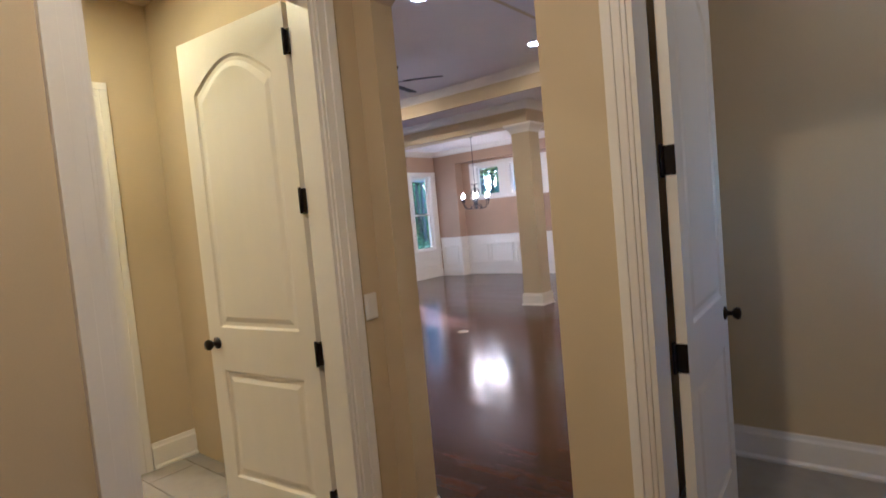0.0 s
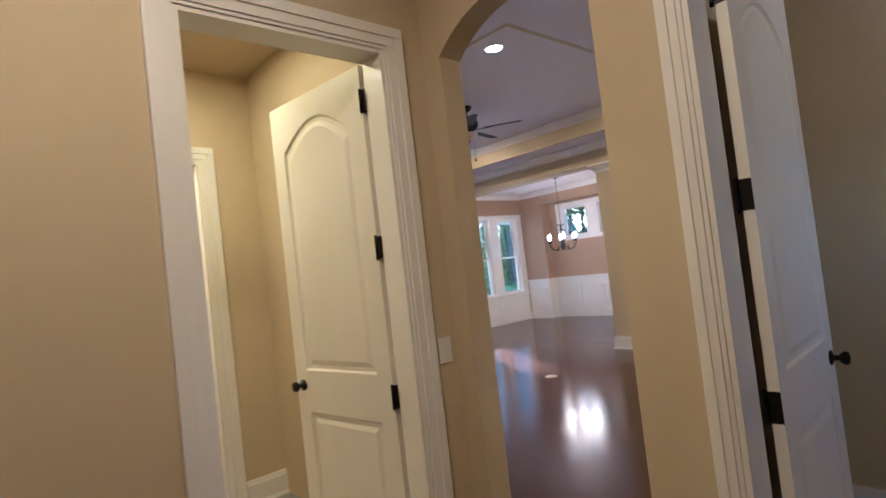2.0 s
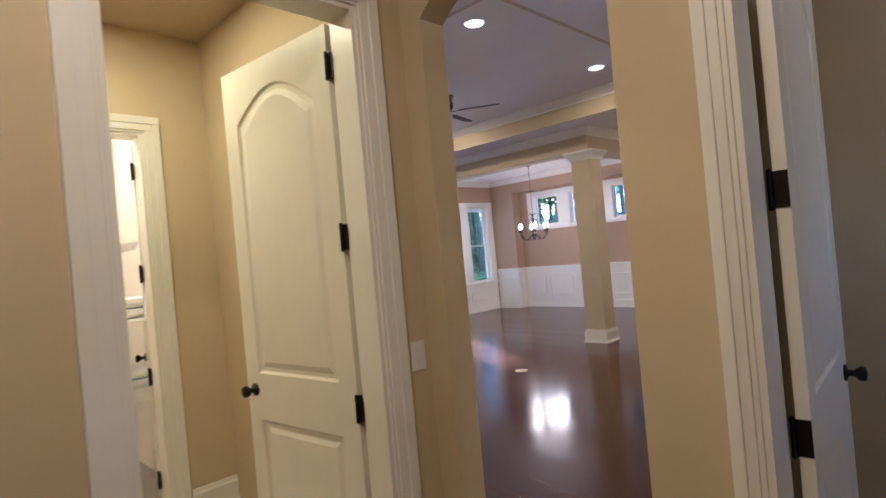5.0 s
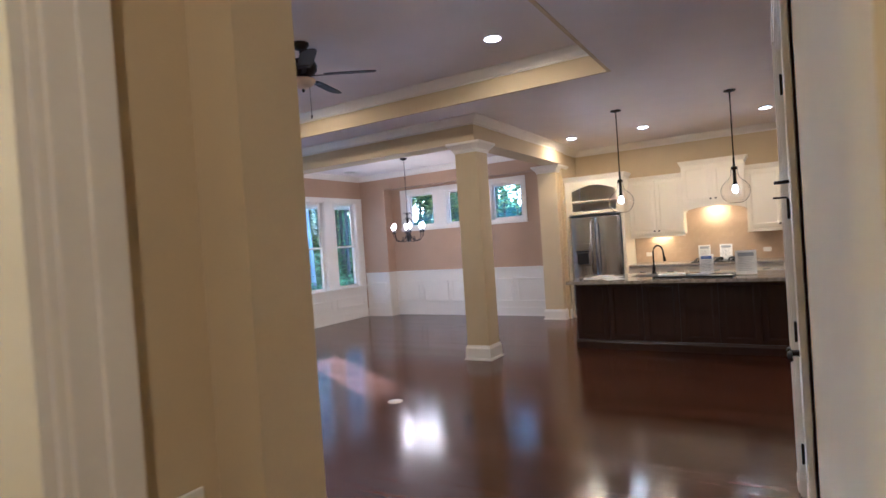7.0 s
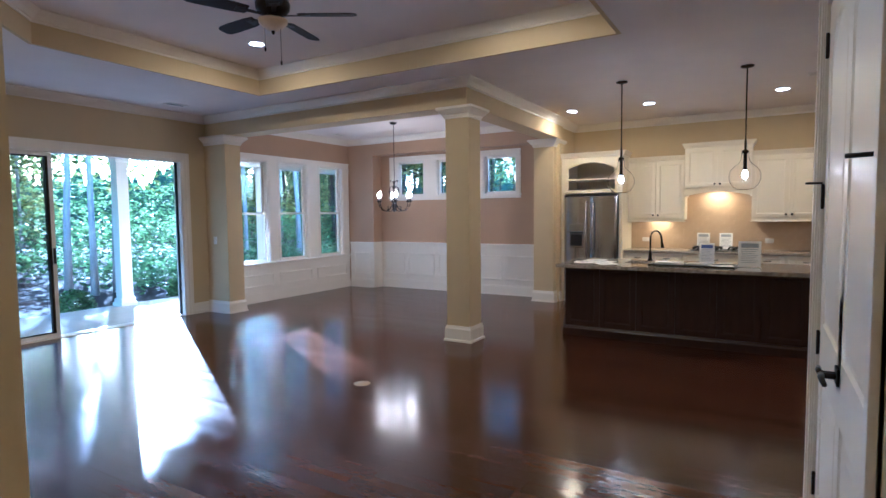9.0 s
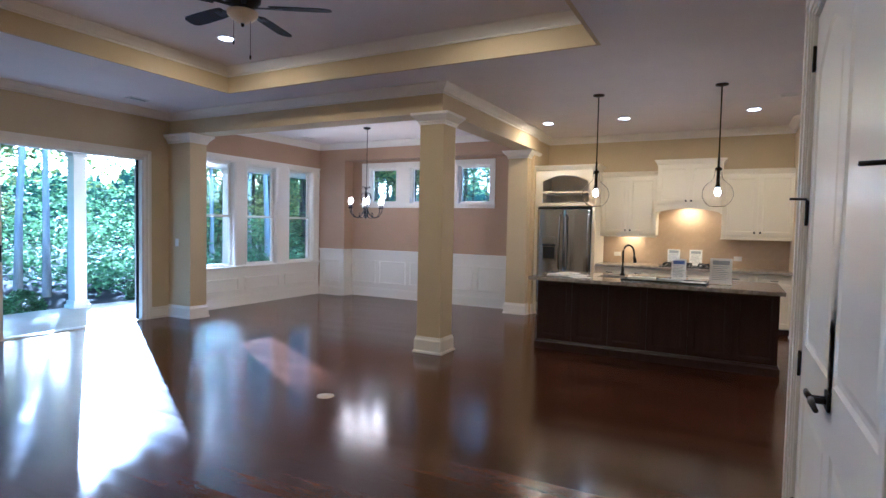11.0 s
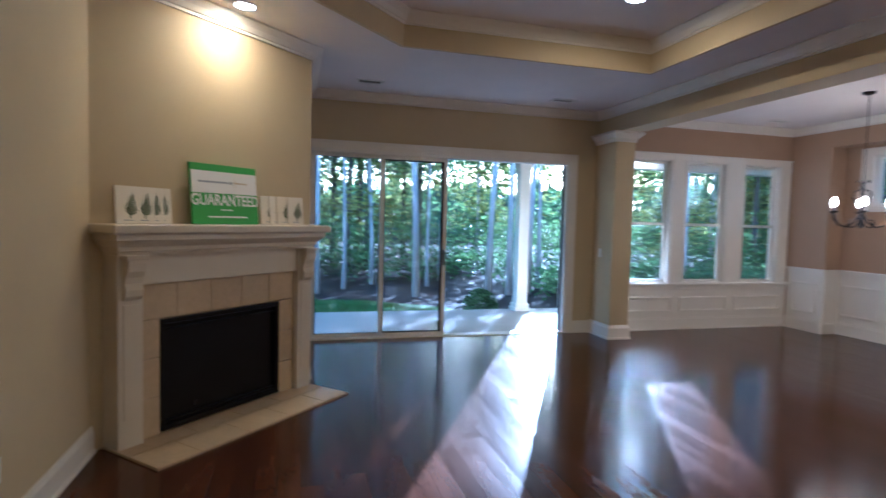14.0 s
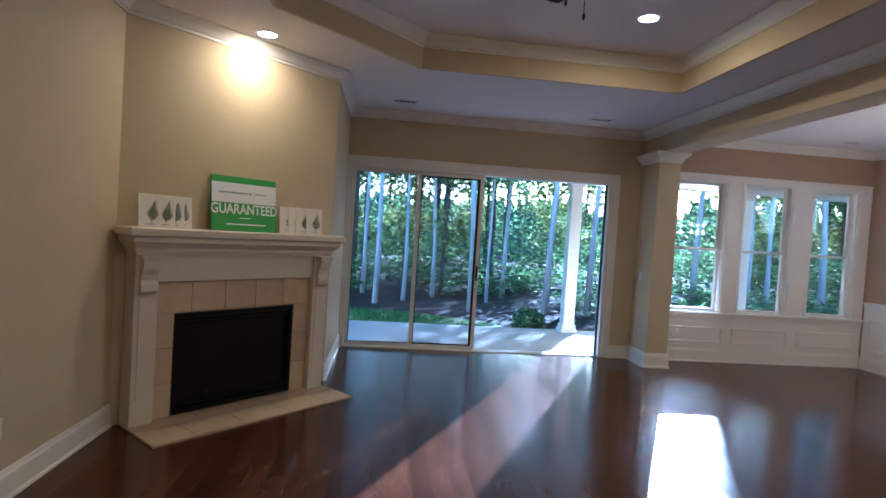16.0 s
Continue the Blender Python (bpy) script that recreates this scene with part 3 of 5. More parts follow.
wainscot("wainscot_west", "x", WX, 1, 7.60, 10.74, 0.60, [(7.72, 8.62), (8.76, 9.60), (9.74, 10.64)], 0.27, 0.49)
wainscot("wainscot_stub_left", "y", FY, -1, WX + 0.04, -8.14, 0.96, [(-8.66, -8.24)], 0.28, 0.74)
wainscot("wainscot_north", "y", RY, -1, -8.14, -4.24, 0.96, [(-8.08, -7.54), (-7.45, -6.82), (-6.73, -6.10), (-6.01, -5.35), (-5.26, -4.65)], 0.28, 0.74)
bm = box(bmesh.new(), -8.141, -8.132, FY, RY, 0.0, 0.93)
box(bm, -8.141, -8.112, FY - 0.02, RY, 0.93, 0.96, 0.003)
box(bm, -8.141, -8.120, FY - 0.018, RY, 0.0, 0.16, 0.003)
setting("wainscot_return", bm, TRIM, "white wainscot return", "wainscot")

# ---- doors ----
def door(name, label, m, w, h=2.44, lever=False, group="", stop=False, hinges=4):
    """An arched two-panel door leaf: hinge at the origin, the leaf along +x, its faces at y = 0 and y = -0.036."""
    d = thing(name, label, "door", m, group)
    bm = bmesh.new()
    box(bm, 0, w, -0.026, -0.010, 0.01, h)
    st = 0.105
    for y0, y1 in ((-0.010, 0.0), (-0.036, -0.026)):
        for u0, u1, z0, z1 in ((0, st, 0.01, h), (w - st, w, 0.01, h), (st, w - st, 0.01, 0.24), (st, w - st, 0.80, 1.02)):
            box(bm, u0, u1, y0, y1, z0, z1)
        rim = [(st + (w - 2 * st) * k / 14, h - 0.26 + 0.13 * math.sin(math.pi * k / 14)) for k in range(15)]
        for (u0, w0), (u1, w1) in zip(rim, rim[1:]):
            prism(bm, [(u0, w0), (u1, w1), (u1, h), (u0, h)], y0, y1)
    part("leaf", bm, DOORW, d)
    for z0, z1, arch in ((0.24, 0.80, False), (1.02, h - 0.26, True)):
        for sgn, yb in ((1, -0.010), (-1, -0.026)):
            bm = bmesh.new()
            def ring(i):
                pts = [(st + i, z0 + i), (w - st - i, z0 + i)]
                if arch:
                    pts += [(w - st - i - (w - 2 * st - 2 * i) * k / 14, z1 - i + 0.13 * math.sin(math.pi * k / 14)) for k in range(15)]
                else:
                    pts += [(w - st - i, z1 - i), (st + i, z1 - i)]
                return pts
            levels = [(0.0, 0.009), (0.012, 0.002), (0.03, 0.002), (0.055, 0.008)]
            rs = [[bm.verts.new((u, yb + sgn * dd, z)) for u, z in ring(i)] for i, dd in levels]
            for r, q in zip(rs, rs[1:]):
                for k in range(len(r)):
                    bm.faces.new((r[k], r[(k + 1) % len(r)], q[(k + 1) % len(r)], q[k]))
            bm.faces.new(rs[-1])
            part("panel", bm, DOORW, d)
    for k in range(hinges):
        z = 0.25 + (h - 0.42 - 0.0) * k / (hinges - 1) - 0.0
        bm = bmesh.new()
        box(bm, -0.004, 0.0, -0.036, 0.004, z - 0.05, z + 0.05, 0.001)
        box(bm, -0.034, -0.001, 0.0015, 0.004, z - 0.05, z + 0.05)
        lathe(bm, [(0, z - 0.058), (0.007, z - 0.055), (0.007, z + 0.055), (0, z + 0.058)], 10, (-0.002, 0.008))
        if stop and k == 2:
            tube(bm, [(0, 0.012, z + 0.06), (0.02, 0.05, z + 0.06), (0.03, 0.075, z + 0.06)], 0.006, 6)
        part("hinge", bm, BRONZE, d, "dark bronze hinge")
    for sgn in (1, -1):
        y = 0.0 if sgn > 0 else -0.036
        bm = bmesh.new()
        if lever:
            box(bm, w - 0.085, w - 0.035, *sorted((y, y + sgn * 0.010)), 0.93, 0.99, 0.004)
            tube(bm, [(w - 0.06, y, 0.96), (w - 0.06, y + sgn * 0.05, 0.96)], 0.011, 8)
            tube(bm, [(w - 0.055, y + sgn * 0.05, 0.96), (w - 0.10, y + sgn * 0.055, 0.962), (w - 0.17, y + sgn * 0.05, 0.955)], [0.011, 0.010, 0.008], 8)
            part("handle", bm, BRONZE, d, "dark bronze lever")
        else:
            pr = [(0, 0.0), (0.03, 0.0), (0.03, 0.006), (0.012, 0.012), (0.011, 0.03), (0.02, 0.036), (0.028, 0.05), (0.024, 0.063), (0, 0.068)]
            lathe(bm, pr, 16)
            bmesh.ops.rotate(bm, verts=bm.verts, cent=(0, 0, 0), matrix=Matrix.Rotation(radians(-90 * sgn), 3, "X"))
            bmesh.ops.translate(bm, verts=bm.verts, vec=(w - 0.065, y, 0.94))
            part("knob", bm, BRONZE, d, "dark bronze knob")
    return d


def door_frame(name, axis, p0, p1, a0, a1, top, faces, w=0.09):
    """Jamb liner through a wall and casings on the faces given."""
    bm = bmesh.new()
    def bx(u0, u1, z0, z1):
        return box(bm, p0, p1, u0, u1, z0, z1) if axis == "x" else box(bm, u0, u1, p0, p1, z0, z1)
    bx(a0, a0 + 0.018, 0, top); bx(a1 - 0.018, a1, 0, top); bx(a0 + 0.018, a1 - 0.018, top - 0.018, top)
    setting(name + "_jamb", bm, TRIM, "white door jamb", "trim")
    for p, out in faces:
        casing(name + "_casing", axis, p, out, a0, a1, 0, top, w)


door_frame("trim_door_passage", "x", -1.884, -1.746, 0.652, 1.515, 2.462, ((-1.75, 1), (-1.88, -1)), 0.10)
door("door_1", "cream arched two-panel door standing open into passage", pose(-1.913, 1.492, 0, 0, 0, 180 + 6), 0.785, 2.45)
door_frame("trim_door_linen", "x", -3.874, -3.736, 0.57, 1.35, 2.402, ((-3.74, 1),), 0.10)
door("door_2", "white door standing open into linen closet", pose(-3.88, 1.328, 0, 0, 0, 180 - 14), 0.72, 2.36)
door_frame("trim_door_side", "y", 1.746, 1.884, -0.550, 0.27, 2.462, ((1.75, -1), (1.88, 1)), 0.075)
door("door_3", "cream two-panel door standing open into side room", pose(-0.524, 1.937, 0, 0, 0, 90 + 3), 0.78)
door_frame("trim_door_double", "x", EX - 0.004, EX + 0.144, DD[0], DD[1], 2.462, ((EX, -1),), 0.10)
dd1 = door("door_4", "white arched door leaf with dark lever, closed", pose(EX + 0.010, DD[1] - 0.02, 0, 0, 0, -90), 0.798, 2.43, True, stop=True, group="double doors")
dd2 = door("door_5", "white arched door leaf with dark lever, closed", pose(EX + 0.010, DD[0] + 0.02, 0, 0, 0, 90), 0.798, 2.43, True, stop=True, group="double doors")
dd1.matrix_basis = Matrix.Translation((EX + 0.010, DD[1] - 0.02, 0)) @ Matrix(((0, -1, 0, 0), (-1, 0, 0, 0), (0, 0, 1, 0), (0, 0, 0, 1)))
dd2.matrix_basis = Matrix.Translation((EX + 0.010, DD[0] + 0.02, 0)) @ Matrix(((0, -1, 0, 0), (1, 0, 0, 0), (0, 0, 1, 0), (0, 0, 0, 1)))
door("door_6", "cream arched pantry door, closed, with dark knob", pantry.matrix_basis @ pose(0.87, 0.03, 0, 0, 0, 180), 0.72, 2.40)
bm = bmesh.new()
for d, i0, i1 in ((-0.014, 0.0, 0.09), (-0.024, 0.045, 0.09)):
    box(bm, 0.13 - i1, 0.13 - i0, d, 0.002, 0, 2.44 + i0); box(bm, 0.89 + i0, 0.89 + i1, d, 0.002, 0, 2.44 + i0); box(bm, 0.13 - i1, 0.89 + i1, d - 0.0006, 0.002, 2.44 + i0, 2.44 + i1)
pc = setting("trim_door_pantry", bm, TRIM, "white pantry door casing", "trim")
pc.matrix_basis = pantry.matrix_basis.copy()

# ---- lamps ----
YELLOW = (1.0, 0.59, 0.205)


def downlight(x, y, z, watts, colour=WARM):
    d = thing("downlight", "round recessed ceiling downlight, switched on", "downlight", pose(x, y, z), "recessed downlights")
    bm = bmesh.new()
    lathe(bm, [(0.072, -0.001), (0.075, -0.006), (0.088, -0.006), (0.092, -0.001), (0.092, 0.0)], 28)
    part("trim_ring", bm, TRIM, d, "white metal ring")
    bm = bmesh.new()
    lathe(bm, [(0, -0.004), (0.05, -0.0038), (0.073, -0.003), (0.073, 0.001), (0, 0.001)], 28)
    part("lens", bm, CANLIGHT, d, "glowing lens")
    lamp("downlight_lamp", "AREA", (x, y, z - 0.012), watts * 0.27, colour, size=0.12)
    return d


for x, y in ((-3.70, 10.085), (-2.57, 10.085), (-0.93, 10.085)):
    downlight(x, y, CEILING, 66, (1.0, 0.56, 0.165))
downlight(0.35, 8.2, CEILING, 36, (1.0, 0.56, 0.165))
for x, y in ((-5.89, 5.86), (-3.08, 5.87)):
    downlight(x, y, TRAYTOP, 80)
downlight(-3.05, 3.79, TRAYTOP, 50)
downlight(-6.28, 2.80, CEILING, 74)
# unseen fittings, added to light the hall, passage, linen closet and side room
downlight(-0.6, 0.3, CEILING, 96, YELLOW)
downlight(-2.9, 0.9, 3.05, 80, (1.0, 0.63, 0.155))
downlight(-4.6, 0.8, 3.05, 135)
downlight(0.5, 2.6, CEILING, 14)

# ---- fireplace ----
FP = pose(*fire(6.39, 0), 0, 0, 0, 135)
fp = thing("fireplace", "white mantel fireplace with travertine surround and black firebox", "fireplace", FP)
for s in (-1, 1):
    bm = bmesh.new()
    box(bm, *sorted((s * 0.70, s * 0.865)), -0.17, 0.002, 0.016, 1.27, 0.004)
    box(bm, *sorted((s * 0.735, s * 0.83)), -0.176, -0.165, 0.20, 0.95, 0.003)
    part("leg", bm, MANTEL, fp)
    bm = bmesh.new()
    scroll = [(-0.16, 0.98), (-0.19, 0.985), (-0.215, 1.01), (-0.22, 1.05), (-0.205, 1.09), (-0.215, 1.13), (-0.24, 1.17), (-0.25, 1.22), (-0.25, 1.245), (-0.16, 1.245)]
    prism(bm, scroll, *sorted((s * 0.725, s * 0.84)), axis="x")
    part("corbel", bm, MANTEL, fp)
    part("corbel_cap", B(*sorted((s * 0.71, s * 0.855)), -0.262, -0.15, 1.245, 1.272, bevel=0.004), MANTEL, fp)
part("frieze", B(-0.70, 0.70, -0.15, 0.002, 1.07, 1.272, bevel=0.004), MANTEL, fp)
bm = bmesh.new()
levels = [(0.872, 0.19, 1.272), (0.872, 0.19, 1.293), (0.885, 0.21, 1.297), (0.888, 0.215, 1.325), (0.91, 0.25, 1.352), (0.918, 0.265, 1.366), (0.925, 0.275, 1.37), (0.925, 0.275, 1.405), (0.95, 0.30, 1.41), (0.957, 0.31, 1.42), (0.957, 0.31, 1.462), (0.950, 0.303, 1.47)]
rows = [[bm.verts.new(q) for q in ((-u, 0.002, z), (-u, -d, z), (u, -d, z), (u, 0.002, z))] for u, d, z in levels]
for r, q in zip(rows, rows[1:]):
    for k in range(4):
        bm.faces.new((r[k], r[(k + 1) % 4], q[(k + 1) % 4], q[k]))
bm.faces.new(rows[0])
bm.faces.new(rows[-1][::-1])
part("shelf", bm, MANTEL, fp)
part("tile_bed", B(-0.70, -0.548, -0.105, 0.002, 0.016, 1.07), BEDDING, fp)
part("tile_bed", B(0.528, 0.70, -0.105, 0.002, 0.016, 1.07), BEDDING, fp)
part("tile_bed", B(-0.548, 0.528, -0.105, 0.002, 0.815, 1.07), BEDDING, fp)
tiles = [(-0.698, -0.55, 0.018 + 0.27 * k, 0.018 + 0.27 * (k + 1) - 0.004) for k in range(3)] + [(0.53, 0.698, 0.018 + 0.27 * k, 0.018 + 0.27 * (k + 1) - 0.004) for k in range(3)]
tiles += [(-0.698 + 0.2792 * k, -0.698 + 0.2792 * (k + 1) - 0.004, 0.828, 1.068) for k in range(5)]
for u0, u1, z0, z1 in tiles:
    part("tile", B(u0, u1, -0.12, -0.10, z0, z1, bevel=0.002), TRAV, fp)
part("firebox_glass", B(-0.545, 0.525, -0.09, -0.084, 0.035, 0.812), SOOT, fp, "black glass firebox front")
rim = bmesh.new()
rings = [[rim.verts.new((u, y, z)) for u, z in ((-0.548 + i, 0.03 + i), (0.528 - i, 0.03 + i), (0.528 - i, 0.815 - i), (-0.548 + i, 0.815 - i))] for i, y in ((0, -0.084), (0, -0.126), (0.003, -0.128), (0.032, -0.128), (0.036, -0.118), (0.042, -0.118), (0.042, -0.088))]
for r, q in zip(rings, rings[1:]):
    for k in range(4):
        rim.faces.new((r[k], r[(k + 1) % 4], q[(k + 1) % 4], q[k]))
part("firebox_frame", rim, SOOT, fp, "black metal frame")
part("louvre", B(-0.50, 0.48, -0.124, -0.095, 0.085, 0.10, bevel=0.002), SOOT, fp)
part("louvre", B(-0.50, 0.48, -0.120, -0.095, 0.735, 0.745, bevel=0.002), SOOT, fp)
part("firebox_valve", tube(bmesh.new(), [(-0.25, -0.09, 0.15), (-0.25, -0.108, 0.15)], 0.018, 10), BRONZE, fp)
hearth = thing("hearth", "flush beige travertine hearth slab on the floor", "hearth", FP)
part("bed", B(-0.875, 0.885, -0.60, -0.002, -0.002, 0.010), BEDDING, hearth)
for r, (d0, d1) in enumerate(((-0.60, -0.305), (-0.301, -0.003))):
    edges = [-0.875, -0.57, -0.18, 0.21, 0.60, 0.885] if r == 0 else [-0.875, -0.38, 0.01, 0.40, 0.885]
    for u0, u1 in zip(edges, edges[1:]):
        part("tile", B(u0 + 0.002, u1 - 0.002, d0, d1, 0.006, 0.016, bevel=0.002), TRAV, hearth)


def fern(bm, h):
    prism(bm, [(-0.003, 0), (0.003, 0), (0.001, h), (-0.001, h)], -0.0012, 0)
    for k in range(9):
        z = h * (0.12 + 0.09 * k)
        r = h * 0.33 * (1.02 - 0.095 * k) * (0.75 if k == 0 else 1)
        for s in (-1, 1):
            prism(bm, [(0, z), (s * r * 0.55, z + r * 0.30), (s * r, z + r * 0.62), (s * r * 0.45, z + r * 0.48), (0, z + h * 0.045)], -0.0012 - 0.0001 * k, -0.0001 * k)
    return bm


def fern_card(u, d, w, h, lean, yaw):
    c = thing("fern_print_card", "white card with green fern print leaning on mantel", "card", FP @ pose(u, -d, 1.471) @ pose(0, 0, 0, lean, 0, yaw), "fern print cards")
    part("card", B(-w / 2, w / 2, -0.006, 0.006, 0.0, h, bevel=0.002), CARD, c)
    f = part("print", fern(bmesh.new(), h * 0.70), FERN, c, "dark green fern motif")
    f.matrix_basis = pose(0.01, -0.0068, h * 0.14, 0, 9, 0)
    bm = bmesh.new()
    box(bm, -w * 0.2, w * 0.2, -0.0072, -0.0062, h * 0.08, h * 0.105)
    part("caption", bm, GREYINK, c)


for u, d, yaw in ((-0.76, 0.115, 6), (-0.65, 0.10, 5), (-0.575, 0.085, 4), (-0.51, 0.07, 3)):
    fern_card(u, d, 0.17, 0.245, -5, yaw)
for u, d, yaw in ((0.46, 0.07, -3), (0.545, 0.085, -4), (0.61, 0.10, -4), (0.72, 0.115, -5)):
    fern_card(u, d, 0.17, 0.24, -5, yaw)
sg = thing("display_sign", "green and white printed sign board leaning on mantel", "sign", FP @ pose(0.02, -0.09, 1.471, -6, 0, 0))
part("board", B(-0.30, 0.30, -0.010, 0.010, 0, 0.455, bevel=0.002), GREEN, sg)
part("white_band", B(-0.297, 0.297, -0.0125, -0.009, 0.235, 0.40), PAPER, sg)
bm = bmesh.new()
box(bm, -0.24, 0.02, -0.0138, -0.012, 0.312, 0.326); box(bm, 0.03, 0.06, -0.0138, -0.012, 0.308, 0.33)
part("printed_line", bm, GREYINK, sg)
bm = bmesh.new()
box(bm, 0.08, 0.20, -0.0138, -0.012, 0.315, 0.325); box(bm, 0.085, 0.088, -0.0138, -0.012, 0.29, 0.35)
part("printed_line", bm, TRAV, sg)
bm = bmesh.new()
box(bm, -0.05, 0.05, -0.0118, -0.009, 0.105, 0.113); box(bm, -0.17, 0.19, -0.0118, -0.009, 0.05, 0.062)
part("printed_line", bm, PAPER, sg)
tx = bpy.data.curves.new("sign_word", "FONT")
tx.body, tx.size, tx.align_x, tx.extrude, tx.offset = "GUARANTEED", 0.118, "CENTER", 0.0008, 0.0022
tx.materials.append(PAPER)
word = new("lettering", tx)
word.parent = sg
word.matrix_basis = pose(0, -0.0115, 0.145, 90, 0, 0) @ Matrix.Diagonal((0.80, 1, 1, 1))

# ---- ceiling fan ----
fan = thing("ceiling_fan", "dark bronze ceiling fan with cream glass light bowl", "ceiling fan", pose(-4.47, 4.79, TRAYTOP) @ Matrix.Diagonal((1, 1, 0.88, 1)))
part("canopy", lathe(bmesh.new(), [(0, 0), (0.075, 0), (0.075, -0.02), (0.05, -0.06), (0.018, -0.075), (0, -0.075)], 24), BRONZE, fan)
part("rod", lathe(bmesh.new(), [(0, -0.07), (0.014, -0.07), (0.014, -0.17), (0, -0.17)], 12), BRONZE, fan)
part("motor", lathe(bmesh.new(), [(0, -0.16), (0.05, -0.165), (0.12, -0.19), (0.135, -0.23), (0.13, -0.28), (0.10, -0.32), (0.075, -0.34), (0.075, -0.375), (0, -0.375)], 28), BRONZE, fan)
part("light_bowl", lathe(bmesh.new(), [(0.09, -0.365), (0.115, -0.372), (0.11, -0.40), (0.075, -0.44), (0.03, -0.465), (0, -0.468)], 28), FROST, fan, "cream alabaster glass bowl")
part("finial", lathe(bmesh.new(), [(0, -0.462), (0.014, -0.465), (0.012, -0.49), (0, -0.50)], 12), BRONZE, fan)
for k in range(5):
    ang = 32 + 72 * k
    bm = bmesh.new()
    out = [(0.20, -0.055), (0.30, -0.066), (0.52, -0.070), (0.62, -0.066), (0.655, -0.045), (0.665, 0), (0.655, 0.045), (0.62, 0.066), (0.52, 0.070), (0.30, 0.066), (0.20, 0.055)]
    prism(bm, out, -0.004, 0.004, "z")
    blade = part("blade", bm, BLADE, fan, "dark wooden blade")
    blade.matrix_basis = pose(0, 0, -0.325, 0, 0, ang) @ pose(0, 0, 0, 12, 0, 0)
    bm = bmesh.new()
    box(bm, 0.09, 0.26, -0.018, 0.018, -0.012, -0.004, 0.003); box(bm, 0.22, 0.29, -0.04, 0.04, -0.010, -0.004, 0.003)
    arm = part("bracket", bm, BRONZE, blade)
for dx, dy, l in ((0.05, 0.03, 0.36), (-0.05, -0.04, 0.24)):
    bm = bmesh.new()
    tube(bm, [(dx, dy, -0.37), (dx, dy, -0.37 - l)], 0.0022, 6)
    lathe(bm, [(0, -0.37 - l), (0.008, -0.375 - l), (0.007, -0.405 - l), (0, -0.41 - l)], 10, (dx, dy))
    part("pull_chain", bm, BRONZE, fan)

# ---- chandelier ----
ch = thing("chandelier", "dark bronze six-arm chandelier with lit candle bulbs", "chandelier", pose(-6.60, 9.36, CEILING - 0.13))
part("canopy", lathe(bmesh.new(), [(0, 0.13), (0.065, 0.13), (0.06, 0.11), (0.02, 0.095), (0, 0.094)], 20), BRONZE, ch)
bm = bmesh.new()
for k in range(26):
    z = 0.10 - 0.038 * k
    tube(bm, [(0.008 * (k % 2), 0.008 * ((k + 1) % 2), z), (0.008 * (k % 2), 0.008 * ((k + 1) % 2), z - 0.044)], 0.005, 6)
part("chain", bm, BRONZE, ch)
part("stem", lathe(bmesh.new(), [(0, -0.86), (0.02, -0.87), (0.012, -0.92), (0.03, -0.98), (0.014, -1.05), (0.012, -1.22), (0.035, -1.28), (0.03, -1.33), (0.012, -1.38), (0, -1.40)], 16), BRONZE, ch)
for k in range(6):
    a = radians(60 * k + 12)
    c, s = math.cos(a), math.sin(a)
    arm = part("arm", tube(bmesh.new(), [(r * c, r * s, z) for r, z in ((0.02, -1.22), (0.07, -1.32), (0.15, -1.38), (0.23, -1.36), (0.285, -1.29), (0.295, -1.22))], 0.008, 8), BRONZE, ch)
    part("scroll", tube(bmesh.new(), [(r * c, r * s, z) for r, z in ((0.02, -0.95), (0.08, -0.98), (0.10, -1.05), (0.06, -1.10), (0.02, -1.12))], 0.005, 6), BRONZE, ch)
    part("curl", tube(bmesh.new(), [(r * c, r * s, z) for r, z in ((0.015, -1.30), (0.05, -1.37), (0.10, -1.385), (0.135, -1.35), (0.125, -1.30), (0.095, -1.295))], 0.006, 6), BRONZE, ch)
    part("crown_scroll", tube(bmesh.new(), [(r * c, r * s, z) for r, z in ((0.012, -0.90), (0.04, -0.86), (0.065, -0.855), (0.07, -0.88))], 0.005, 6), BRONZE, ch)
    part("cup", lathe(bmesh.new(), [(0, -1.225), (0.02, -1.22), (0.038, -1.205), (0.036, -1.20), (0.012, -1.205), (0.012, -1.15), (0, -1.15)], 14, (0.295 * c, 0.295 * s)), BRONZE, arm)
    part("bulb", lathe(bmesh.new(), [(0, -1.15), (0.012, -1.148), (0.022, -1.125), (0.025, -1.105), (0.018, -1.075), (0.007, -1.05), (0, -1.045)], 14, (0.295 * c, 0.295 * s)), BULB, arm, "glowing bulb")
    lamp("chandelier_bulb_lamp", "POINT", (-6.60 + 0.295 * c, 9.36 + 0.295 * s, CEILING - 1.10), 5.5, (1.0, 0.64, 0.33), 0.03)

